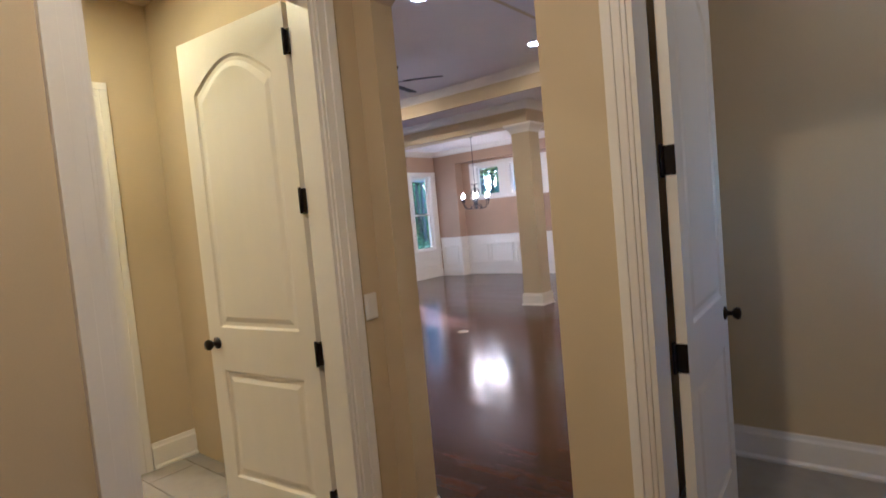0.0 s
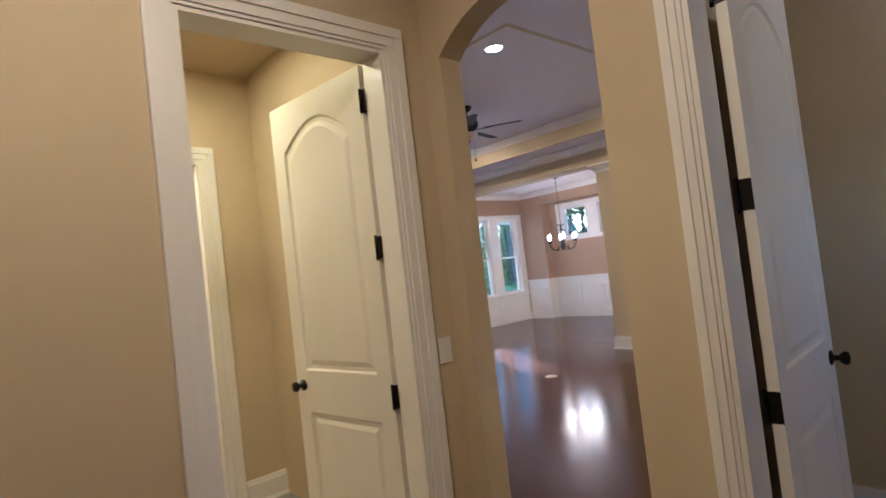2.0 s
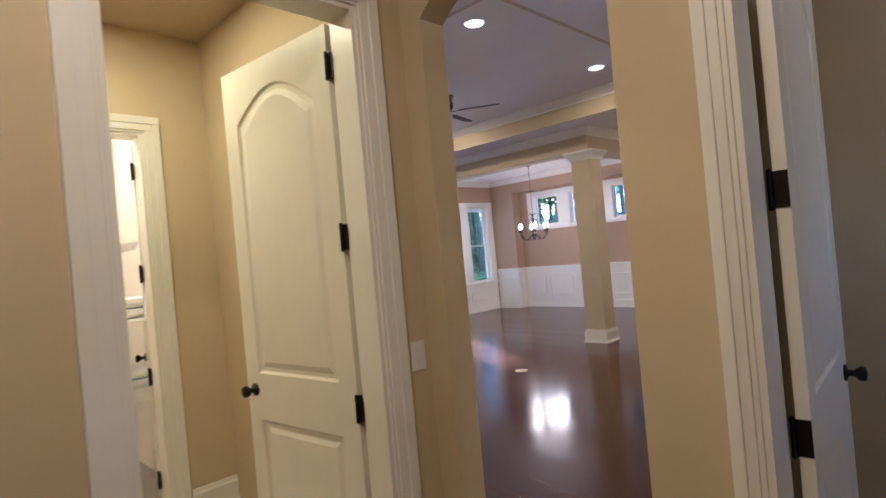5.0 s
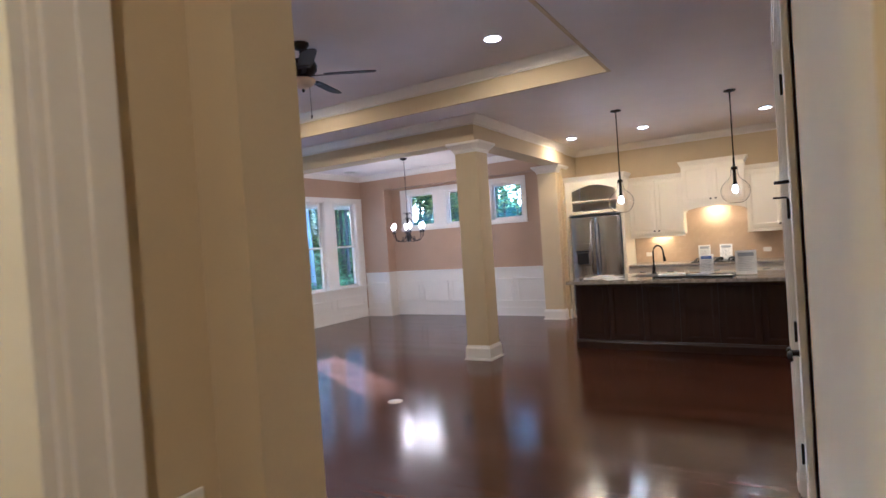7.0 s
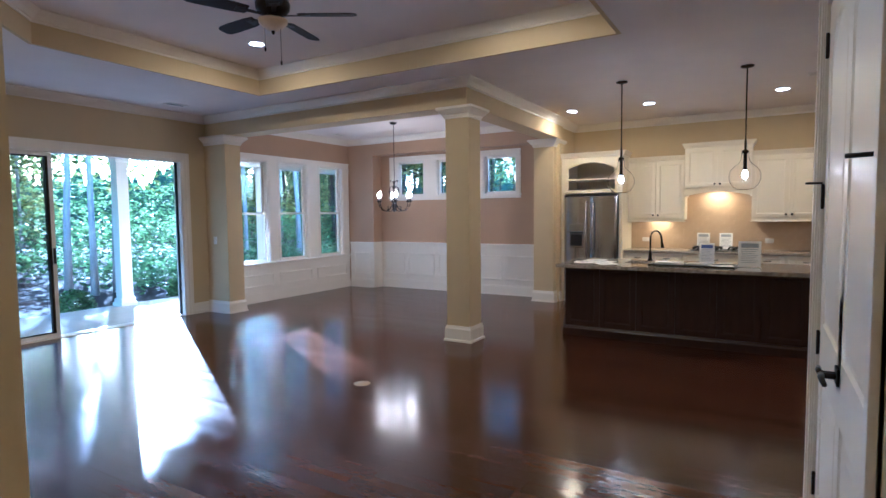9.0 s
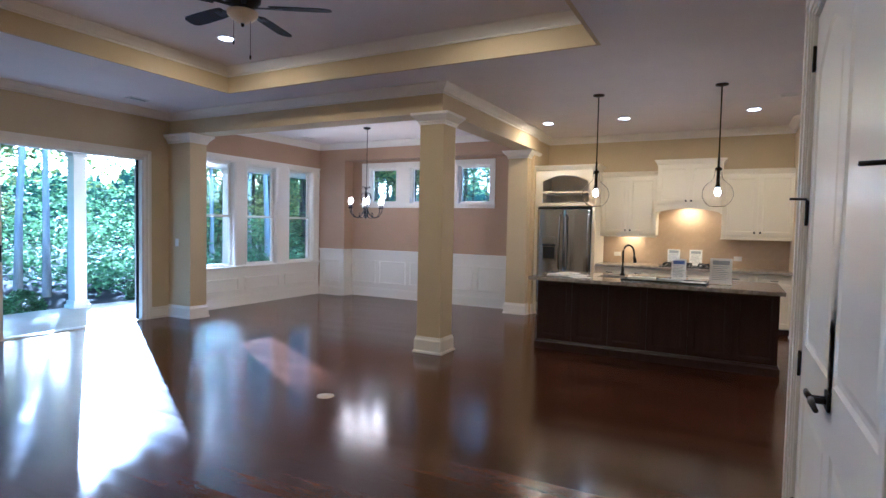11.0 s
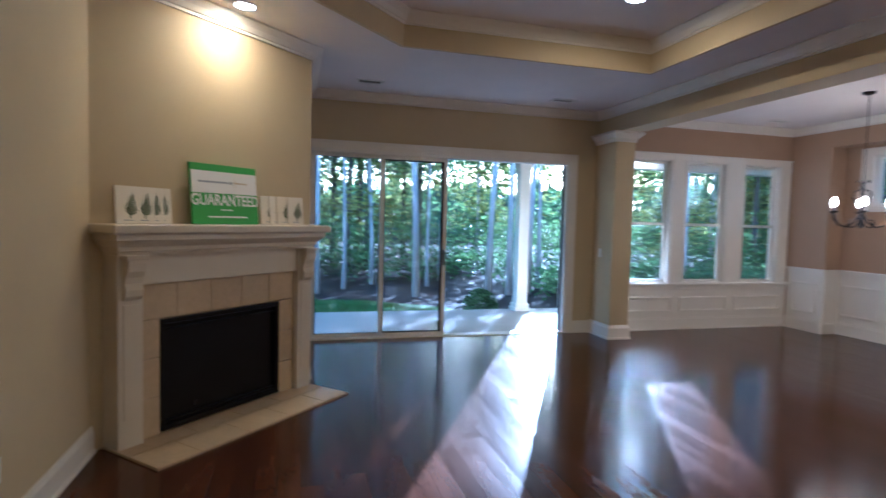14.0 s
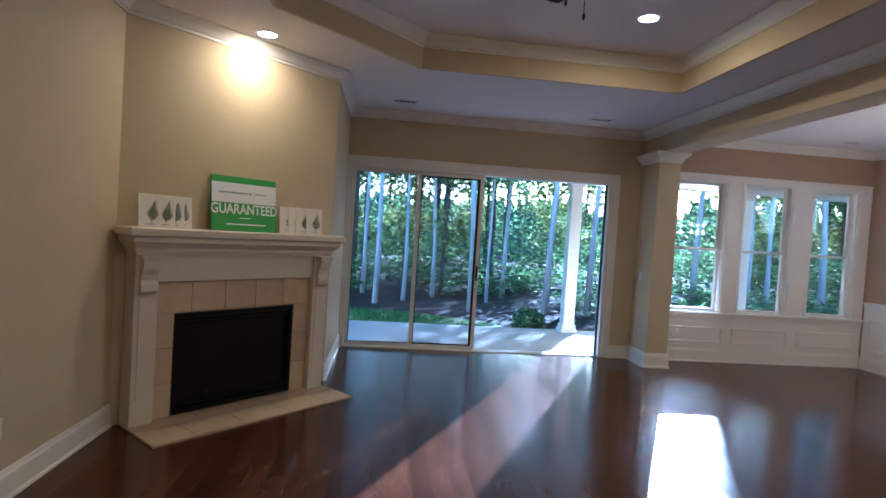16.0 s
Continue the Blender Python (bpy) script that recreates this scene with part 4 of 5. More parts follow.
# ---- pendants over the island ----
def pendant(x, y):
    p = thing("pendant_lamp", "clear blown glass pendant with bronze rod, lit", "pendant lamp", pose(x, y, CEILING), "island pendants")
    part("canopy", lathe(bmesh.new(), [(0, 0), (0.068, 0), (0.066, -0.014), (0.02, -0.026), (0, -0.026)], 22), BRONZE, p)
    part("rod", lathe(bmesh.new(), [(0, -0.02), (0.0075, -0.02), (0.0075, -0.80), (0, -0.80)], 10), BRONZE, p)
    part("socket", lathe(bmesh.new(), [(0, -0.79), (0.012, -0.80), (0.012, -0.90), (0.034, -0.91), (0.034, -0.935), (0.018, -0.945), (0.018, -1.09), (0.024, -1.10), (0.024, -1.125), (0, -1.125)], 16), BRONZE, p)
    outer = [(0.036, -0.93), (0.038, -0.98), (0.046, -1.02), (0.070, -1.055), (0.110, -1.085), (0.143, -1.125), (0.158, -1.175), (0.157, -1.225), (0.138, -1.275), (0.105, -1.315), (0.075, -1.335)]
    inner = [(r - 0.004, z) for r, z in reversed(outer)]
    g = part("shade", lathe(bmesh.new(), outer + inner + outer[:1], 36), SMOKE, p, "clear glass bell shade")
    g.visible_shadow = False
    part("bulb", lathe(bmesh.new(), [(0, -1.12), (0.012, -1.12), (0.017, -1.135), (0.029, -1.165), (0.030, -1.185), (0.022, -1.207), (0, -1.217)], 16), BULB, p, "glowing filament bulb")
    lamp("pendant_bulb_lamp", "POINT", (x, y, CEILING - 1.175), 40, (1.0, 0.585, 0.20), 0.03)


pendant(-2.61, 8.535)
pendant(-1.287, 8.535)

# ---- kitchen ----
def shaker(bm, u0, u1, z0, z1, y, f=0.055):
    """A framed flat-panel front that faces -y at the plane y, in one piece."""
    rings = []
    for i, d in ((0, 0.019), (0, 0.002), (0.002, 0.0), (f, 0.0), (f + 0.003, 0.004), (f + 0.011, 0.005), (f + 0.014, 0.010)):
        rings.append([bm.verts.new((u, y + d, z)) for u, z in ((u0 + i, z0 + i), (u1 - i, z0 + i), (u1 - i, z1 - i), (u0 + i, z1 - i))])
    for r, q in zip(rings, rings[1:]):
        for k in range(4):
            bm.faces.new((r[k], r[(k + 1) % 4], q[(k + 1) % 4], q[k]))
    bm.faces.new(rings[-1])
    bm.faces.new(rings[0][::-1])
    return bm


def knob_at(x, y, z):
    return tube(bmesh.new(), [(x, y + 0.001, z), (x, y - 0.012, z), (x, y - 0.02, z), (x, y - 0.026, z)], [0.006, 0.006, 0.016, 0.012], 12)


def upper_cabinet(label, x0, x1, z0, z1, depth, valance=False):
    c = thing("upper_cabinet", label, "cabinet", None, "upper kitchen cabinets")
    y = NY - depth
    part("body", B(x0 + 0.001, x1 - 0.001, y + 0.02, NY - 0.001, z0, z1), CABW, c)
    xm = (x0 + x1) / 2
    for s, (u0, u1) in ((1, (x0 + 0.012, xm - 0.003)), (-1, (xm + 0.003, x1 - 0.012))):
        dr = part("door", shaker(bmesh.new(), u0, u1, z0 + 0.03, z1 - 0.02, y), CABW, c)
        part("knob", knob_at(u1 - 0.035 if s > 0 else u0 + 0.035, y, z0 + 0.075), BRONZE, dr, "dark bronze knob")
    pr = [(-0.0, z1 - 0.004), (0.015, z1), (0.02, z1 + 0.02), (0.045, z1 + 0.055), (0.05, z1 + 0.07), (0.0, z1 + 0.07)]
    part("cornice", sweep(bmesh.new(), [(x1, NY - 0.002), (x1, y + 0.02), (x0, y + 0.02), (x0, NY - 0.002)], pr), CABW, c)
    bm = bmesh.new()
    if valance:
        arc = [(x0 + (x1 - x0) * k / 16, z0 - 0.115 + 0.075 * math.sin(math.pi * k / 16) ** 0.8) for k in range(17)]
        for (a0, b0), (a1, b1) in zip(arc, arc[1:]):
            prism(bm, [(a0, b0), (a1, b1), (a1, z0 + 0.002), (a0, z0 + 0.002)], y + 0.015, y + 0.035)
        box(bm, x0, x0 + 0.02, y + 0.035, NY - 0.002, z0 - 0.115, z0); box(bm, x1 - 0.02, x1, y + 0.035, NY - 0.002, z0 - 0.115, z0)
        part("valance", bm, CABW, c, "arched hood valance")
    else:
        box(bm, x0, x1, y + 0.005, y + 0.03, z0 - 0.035, z0 + 0.004, 0.004); box(bm, x0 - 0.01, x1 + 0.01, y - 0.005, y + 0.02, z0 - 0.035, z0 - 0.018, 0.004)
        part("light_rail", bm, CABW, c)
    return c


upper_cabinet("cream two-door wall cabinet with dark knobs", -3.10, -2.21, 1.40, 2.37, 0.34)
upper_cabinet("taller cream hood cabinet with arched valance", -2.21, -1.27, 1.88, 2.54, 0.42, True)
upper_cabinet("cream two-door wall cabinet with dark knobs", -1.27, -0.30, 1.40, 2.37, 0.34)
lamp("under_cabinet_lamp", "AREA", (-2.62, 11.42, 1.385), 5, WARM, size=0.3)
lamp("hood_lamp", "AREA", (-1.74, 11.40, 1.86), 9, WARM, size=0.25)

# refrigerator surround with open arched shelf above
sr = thing("fridge_surround", "cream cabinet surround with arched open shelf", "cabinet")
SY0 = 10.86
for x0, x1 in ((-4.128, -4.068), (-3.16, -3.102)):
    part("side_panel", B(x0, x1, SY0, NY - 0.002, 0, 2.46, bevel=0.002), CABW, sr)
part("back", B(-4.068, -3.16, NY - 0.02, NY - 0.002, 1.85, 2.46), CABW, sr)
part("bottom", B(-4.068, -3.16, SY0 + 0.01, NY - 0.02, 1.85, 1.875), CABW, sr)
part("top", B(-4.068, -3.16, SY0 + 0.01, NY - 0.02, 2.44, 2.46), CABW, sr)
bm = bmesh.new()
arc = [(-4.0 + 0.772 * k / 18, 2.27 + 0.10 * math.sin(math.pi * k / 18)) for k in range(19)]
for (a0, b0), (a1, b1) in zip(arc, arc[1:]):
    prism(bm, [(a0, b0), (a1, b1), (a1, 2.46), (a0, 2.46)], SY0 - 0.018, SY0 + 0.002)
for a0, a1, b0, b1 in ((-4.068, -4.0, 1.88, 2.46), (-3.228, -3.16, 1.88, 2.46), (-4.0, -3.228, 1.86, 1.915)):
    box(bm, a0, a1, SY0 - 0.018, SY0 + 0.002, b0, b1)
part("arched_front", bm, CABW, sr)
part("shelf", B(-4.066, -3.162, SY0 + 0.02, NY - 0.022, 2.08, 2.105), CABW, sr)
pr = [(0.0, 2.455), (0.015, 2.46), (0.02, 2.48), (0.05, 2.52), (0.055, 2.535), (0.0, 2.535)]
part("cornice", sweep(bmesh.new(), [(-3.10, NY - 0.3), (-3.10, SY0 - 0.018), (-4.128, SY0 - 0.018)], pr), CABW, sr)

fr = thing("refrigerator", "stainless steel french-door refrigerator with water dispenser", "refrigerator")
FX0, FX1, FYF = -4.055, -3.172, 10.80
part("body", B(FX0, FX1, FYF + 0.04, NY - 0.06, 0.02, 1.80, bevel=0.006), BLACK, fr)
xm = (FX0 + FX1) / 2


def bowed(u0, u1, z0, z1):
    bm = bmesh.new()
    pts = [(u0 + (u1 - u0) * k / 10, FYF - 0.022 * math.sin(math.pi * k / 10) ** 0.6) for k in range(11)]
    prism(bm, pts + [(u1, FYF + 0.038), (u0, FYF + 0.038)], z0, z1, "z")
    return bm


for u0, u1, s in ((FX0, xm - 0.003, 1), (xm + 0.003, FX1, -1)):
    dr = part("door", bowed(u0, u1, 0.70, 1.80), STEEL, fr, "brushed stainless door")
    hx = u1 - 0.05 if s > 0 else u0 + 0.05
    part("handle", tube(bmesh.new(), [(hx, FYF - 0.01, 0.80), (hx, FYF - 0.06, 0.83), (hx, FYF - 0.075, 1.25), (hx, FYF - 0.06, 1.68), (hx, FYF - 0.01, 1.71)], 0.014, 10), STEEL, dr, "long stainless handle")
dr = part("freezer_drawer", bowed(FX0, FX1, 0.06, 0.69), STEEL, fr)
part("handle", tube(bmesh.new(), [(FX0 + 0.08, FYF - 0.01, 0.62), (FX0 + 0.1, FYF - 0.065, 0.62), (FX1 - 0.1, FYF - 0.065, 0.62), (FX1 - 0.08, FYF - 0.01, 0.62)], 0.014, 10), STEEL, dr)
part("dispenser_panel", B(FX0 + 0.09, FX0 + 0.34, FYF - 0.032, FYF - 0.005, 0.94, 1.34, bevel=0.006), STEEL, fr, "brushed dispenser surround")
part("dispenser_recess", B(FX0 + 0.115, FX0 + 0.315, FYF - 0.036, FYF - 0.028, 0.97, 1.17, bevel=0.003), BLACK, fr, "dark dispenser recess")
part("dispenser_ledge", B(FX0 + 0.10, FX0 + 0.33, FYF - 0.058, FYF - 0.028, 1.18, 1.215, bevel=0.006), BLACK, fr, "dark dispenser ledge")
part("top_grille", B(FX0, FX1, FYF + 0.01, FYF + 0.06, 1.80, 1.83), BLACK, fr)

# base cabinets, worktop, backsplash
for k, (x0, x1) in enumerate(((-3.10, -2.65), (-2.65, -2.21), (-2.21, -1.27), (-1.27, -0.82), (-0.82, -0.285))):
    c = thing("base_cabinet", "cream base cabinet with drawer and dark pull", "cabinet", None, "base kitchen cabinets")
    part("body", B(x0 + 0.001, x1 - 0.001, 10.99, NY - 0.002, 0.09, 0.874), CABW, c)
    part("toe_kick", B(x0 + 0.001, x1 - 0.001, 11.05, 11.07, 0.0, 0.09), ISLAND, c)
    dr = part("drawer", shaker(bmesh.new(), x0 + 0.01, x1 - 0.01, 0.70, 0.86, 10.97, 0.035), CABW, c)
    xm = (x0 + x1) / 2
    bm = tube(bmesh.new(), [(xm - 0.045, 10.972, 0.79), (xm - 0.045, 10.948, 0.785), (xm, 10.942, 0.782), (xm + 0.045, 10.948, 0.785), (xm + 0.045, 10.972, 0.79)], 0.007, 8)
    part("pull", bm, BRONZE, dr, "dark cup pull")
    part("door", shaker(bmesh.new(), x0 + 0.01, x1 - 0.01, 0.11, 0.69, 10.97), CABW, c)
wt = tagged(part("worktop", B(-3.10, -0.275, 10.945, NY - 0.002, 0.876, 0.915, bevel=0.006), GRANITE), "speckled granite worktop on base cabinets", "worktop")
bs = setting("backsplash", B(-3.10, -0.275, NY - 0.006, NY + 0.001, 0.916, 1.90), BSPLASH, "tan tiled backsplash", "backsplash")
shared = {}
for r in range(9):
    for k in range(20):
        x0 = -3.095 + 0.152 * k - (0.076 if r % 2 else 0)
        x1, z0 = x0 + 0.1495, 0.918 + 0.0785 * r
        x0, x1 = max(x0, -3.095), min(x1, -0.277)
        z1 = z0 + 0.076
        if x1 - x0 < 0.02 or (z0 > 1.36 and not -2.20 < (x0 + x1) / 2 < -1.28):
            continue
        w = round(x1 - x0, 4)
        if w not in shared:
            shared[w] = mesh_of("tile", B(0, w, 0, 0.006, 0, 0.076), BSPLASH)
        part("tile", shared[w], None, bs, "", pose(x0, NY - 0.012, z0))


def wall_plate(name, label, m, kind):
    o = thing(name, label, name.replace("_", " "), m)
    part("plate", B(-0.036, 0.036, -0.006, 0, -0.058, 0.058, bevel=0.003), PLASTIC, o)
    if kind == "switch":
        part("rocker", B(-0.017, 0.017, -0.0095, -0.005, -0.033, 0.033, bevel=0.002), PLASTIC, o)
    else:
        for z in (-0.02, 0.02):
            part("socket", B(-0.015, 0.015, -0.008, -0.005, z - 0.013, z + 0.013, bevel=0.003), PLASTIC, o)
    return o


for x, w in ((-2.86, 0), (-1.02, 0)):
    wall_plate("outlet", "white double outlet on tan backsplash", pose(x, NY - 0.012, 1.06, 0, 90, 0), "outlet")
wall_plate("outlet", "white outlet low on beige wall", pose(-4.62, 1.93, 0.40, 0, 0, 180), "outlet")
wall_plate("light_switch", "white rocker light switch on beige wall", pose(-1.75, 1.682, 1.11, 0, 0, 90), "switch")
wall_plate("light_switch", "white rocker light switch on column", pose(-8.60, 7.275, 1.15), "switch")

ct = thing("cooktop", "black gas cooktop with cast iron grates", "cooktop", pose(-1.74, 11.26, 0.915))
part("tray", B(-0.38, 0.38, -0.25, 0.25, 0, 0.012, bevel=0.004), BLACK, ct)
for x in (-0.25, 0.0, 0.25):
    for y in (-0.12, 0.12):
        bm = bmesh.new()
        for k in range(4):
            a = radians(45 + 90 * k)
            tube(bm, [(x, y, 0.05), (x + 0.10 * math.cos(a), y + 0.10 * math.sin(a), 0.05), (x + 0.105 * math.cos(a), y + 0.105 * math.sin(a), 0.01)], 0.008, 6)
        lathe(bm, [(0, 0.012), (0.035, 0.012), (0.03, 0.03), (0, 0.032)], 14, (x, y))
        part("grate", bm, BLACK, ct)

# island
isl = thing("kitchen_island", "dark espresso wooden kitchen island with panelled front", "kitchen island")
IX0, IX1, IYF, IYB = -3.235, -0.665, 8.325, 9.02
part("body", B(IX0 + 0.012, IX1 - 0.012, IYF + 0.016, IYB, 0.0, 0.874), ISLAND, isl)
n = 6
pw = (IX1 - IX0) / n
for k in range(n):
    part("panel", shaker(bmesh.new(), IX0 + pw * k + 0.002, IX0 + pw * (k + 1) - 0.002, 0.12, 0.872, IYF, 0.06), ISLAND, isl)
prb = [(0.012, 0), (-0.022, 0), (-0.022, 0.085), (-0.012, 0.10), (-0.004, 0.118), (0.012, 0.118)]
part("base_moulding", sweep(bmesh.new(), [(IX0, IYB), (IX0, IYF), (IX1, IYF), (IX1, IYB)], prb), ISLAND, isl)
top = thing("island_top", "speckled granite island worktop with undermount sink", "worktop")
bm = bmesh.new()
for a0, a1, b0, b1 in ((-3.245, -2.55, 7.985, 9.06), (-1.85, -0.645, 7.985, 9.06), (-2.55, -1.85, 7.985, 8.46), (-2.55, -1.85, 8.86, 9.06)):
    box(bm, a0, a1, b0, b1, 0.876, 0.915)
bmesh.ops.remove_doubles(bm, verts=bm.verts, dist=0.0005)
part("slab", bm, GRANITE, top)
bm = bmesh.new()
for a0, a1, b0, b1, z0, z1 in ((-2.56, -1.84, 8.45, 8.87, 0.70, 0.71), (-2.56, -2.55, 8.45, 8.87, 0.71, 0.875), (-1.85, -1.84, 8.45, 8.87, 0.71, 0.875), (-2.55, -1.85, 8.45, 8.46, 0.71, 0.875), (-2.55, -1.85, 8.86, 8.87, 0.71, 0.875)):
    box(bm, a0, a1, b0, b1, z0, z1)
part("sink", bm, STEEL, top, "stainless undermount sink")
fa = thing("faucet", "dark bronze gooseneck kitchen faucet with side lever", "faucet", pose(-2.33, 8.94, 0.915, 0, 0, -35))
part("base", lathe(bmesh.new(), [(0, 0), (0.032, 0), (0.03, 0.012), (0.02, 0.03), (0.018, 0.10), (0.012, 0.12), (0, 0.12)], 18), BRONZE, fa)
neck = [(0, 0, 0.10), (0, 0, 0.26)] + [(0.09 - 0.09 * math.cos(math.pi * k / 10), 0, 0.28 + 0.10 * math.sin(math.pi * k / 10)) for k in range(11)] + [(0.185, 0, 0.24)]
part("neck", tube(bmesh.new(), neck, 0.0115, 12), BRONZE, fa)
part("spray_head", tube(bmesh.new(), [(0.184, 0, 0.25), (0.19, 0, 0.22), (0.20, 0, 0.17)], [0.013, 0.017, 0.021], 14), BRONZE, fa)
part("lever", tube(bmesh.new(), [(0, 0.015, 0.07), (-0.03, 0.05, 0.08), (-0.07, 0.075, 0.09)], [0.009, 0.008, 0.006], 8), BRONZE, fa)

# loose things on the worktops
def sheet(name, label, cat, x, y, w, h, yaw, z=0.915, material=None, t=0.004):
    o = thing(name, label, cat, pose(x, y, z, 0, 0, yaw))
    part("page", B(-w / 2, w / 2, -h / 2, h / 2, 0.0003, t, bevel=0.0008), material or PAPER, o)
    bm = bmesh.new()
    for k in range(4):
        box(bm, -w * 0.38, w * (0.36 - 0.08 * (k % 3)), h * (0.30 - 0.17 * k), h * (0.34 - 0.17 * k), t - 0.0005, t + 0.0006)
    part("print", bm, GREYINK, o)


for x, y, w, h, yaw in ((-3.02, 8.40, 0.22, 0.28, 12), (-2.84, 8.55, 0.30, 0.21, -20), (-2.72, 8.28, 0.22, 0.28, 35), (-2.96, 8.72, 0.22, 0.28, -8)):
    sheet("brochure", "white printed brochure lying on granite island", "brochure", x, y, w, h, yaw)
tr = thing("serving_tray", "black tray with papers on granite island", "tray", pose(-1.78, 8.36, 0.916, 0, 0, -3))
bm = bmesh.new()
box(bm, -0.42, 0.42, -0.16, 0.16, 0.0, 0.008, 0.003)
for a0, a1, b0, b1 in ((-0.44, 0.44, -0.18, -0.16), (-0.44, 0.44, 0.16, 0.18), (-0.44, -0.42, -0.16, 0.16), (0.42, 0.44, -0.16, 0.16)):
    box(bm, a0, a1, b0, b1, 0.0, 0.022, 0.004)
part("rim", bm, BLACK, tr)
sheet("paper_stack", "stack of white papers on a black tray", "papers", -2.02, 8.36, 0.30, 0.22, 6, 0.925, None, 0.03)
sheet("paper_stack", "grey printed booklet on a black tray", "papers", -1.72, 8.38, 0.24, 0.2, -8, 0.925, GREYINK, 0.02)
sheet("paper_stack", "white printed sheet on a black tray", "papers", -1.48, 8.36, 0.24, 0.22, 15, 0.925)


def holder(label, x, y, w, h, yaw, z, ink, page):
    o = thing("sign_holder", label, "sign holder", pose(x, y, z, 0, 0, yaw), "acrylic sign holders")
    bm = bmesh.new()
    box(bm, -w / 2, w / 2, -0.045, 0.045, 0, 0.004); box(bm, -w / 2, w / 2, -0.005, -0.002, 0.004, h); box(bm, -w / 2, w / 2, 0.003, 0.006, 0.004, h)
    g = part("acrylic", bm, CLEAR, o, "clear acrylic")
    g.visible_shadow = False
    part("page", B(-w / 2 + 0.006, w / 2 - 0.006, -0.0014, 0.0014, 0.006, h - 0.006), page, o)
    bm = bmesh.new()
    box(bm, -w * 0.36, w * 0.36, -0.0022, -0.0012, h * 0.74, h * 0.90)
    part("heading", bm, ink, o)
    bm = bmesh.new()
    for k in range(8):
        box(bm, -w * 0.36, w * (0.34 - 0.07 * (k % 3)), -0.0022, -0.0012, h * (0.66 - 0.07 * k), h * (0.68 - 0.07 * k))
    part("text_bars", bm, GREYINK, o)


holder("clear sign holder with blue headed sheet on island", -1.66, 8.70, 0.17, 0.25, 0, 0.915, BLUEINK, PAPER)
holder("clear sign holder with grey sheet on island", -1.22, 8.45, 0.23, 0.29, 5, 0.915, GREYINK, PAPER)
for x in (-1.95, -1.62):
    holder("white card standing behind the cooktop", x, 11.52, 0.2, 0.27, 0, 0.915, GREYINK, PAPER)

# floor outlet cover, vents, sensor
fo = thing("floor_outlet", "round beige floor outlet cover in wooden floor", "floor outlet", pose(-4.20, 5.47, 0))
part("cover", lathe(bmesh.new(), [(0, 0.004), (0.066, 0.004), (0.076, 0.001), (0.076, -0.002)], 28), TRAV, fo)
part("cap", lathe(bmesh.new(), [(0, 0.0055), (0.04, 0.0055), (0.043, 0.0035)], 24), TRAV, fo)


def vent(x, y, w, h, z=CEILING):
    v = thing("ceiling_vent", "white slotted ceiling air vent", "vent", pose(x, y, z), "ceiling vents")
    bm = bmesh.new()
    for a0, a1, b0, b1 in ((-w / 2, w / 2, -h / 2, -h / 2 + 0.02), (-w / 2, w / 2, h / 2 - 0.02, h / 2), (-w / 2, -w / 2 + 0.02, -h / 2 + 0.02, h / 2 - 0.02), (w / 2 - 0.02, w / 2, -h / 2 + 0.02, h / 2 - 0.02)):
        box(bm, a0, a1, b0, b1, -0.008, 0.0)
    part("frame", bm, PLASTIC, v)
    part("backing", B(-w / 2 + 0.02, w / 2 - 0.02, -h / 2 + 0.02, h / 2 - 0.02, -0.002, 0), BLACK, v)
    me = mesh_of("slat", B(-w / 2 + 0.02, w / 2 - 0.02, -0.004, 0.002, -0.008, -0.002), PLASTIC)
    for k in range(6):
        part("slat", me, None, v, "", pose(0, -h / 2 + 0.03 + (h - 0.06) * k / 5, 0))


vent(-8.18, 3.99, 0.15, 0.30)
vent(-8.24, 6.44, 0.15, 0.30)
vent(-0.55, 9.35, 0.30, 0.15)
vent(-8.3, 9.9, 0.15, 0.28)
se = thing("wall_sensor", "small white plastic sensor high in dining corner", "sensor", pose(WX, 10.70, 2.46, 0, 0, 90))
part("housing", B(-0.025, 0.025, -0.04, 0, -0.045, 0.045, bevel=0.01), PLASTIC, se)
sash_window("window_7", "x", 1.6, 2.60, 3.05, 1.35, 2.05, None, "white side room window")

# linen closet behind the open door
for z in (0.75, 1.25, 1.75):
    sh = thing("wire_shelf", "white wire closet shelf on closet wall", "shelf", pose(-4.62, 1.575, z), "closet shelves")
    bm = bmesh.new()
    for k in range(26):
        tube(bm, [(-0.66 + 0.053 * k, -0.38, 0), (-0.66 + 0.053 * k, 0, 0)], 0.0025, 5)
    part("wires", bm, SHELFW, sh)
    part("lip", B(-0.67, 0.67, -0.39, -0.38, -0.035, 0.004), SHELFW, sh)
for x, z, n in ((-4.35, 1.253, 2), (-4.65, 1.253, 1), (-4.5, 0.753, 2)):
    for k in range(n):
        tw = thing("folded_towel", "white folded towel on closet shelf", "towel", pose(x, 1.38, z + 0.07 * k, 0, 0, 4 * k), "folded towels")
        part("fold", B(-0.15, 0.15, -0.17, 0.12, 0, 0.068, bevel=0.03), TOWEL, tw)

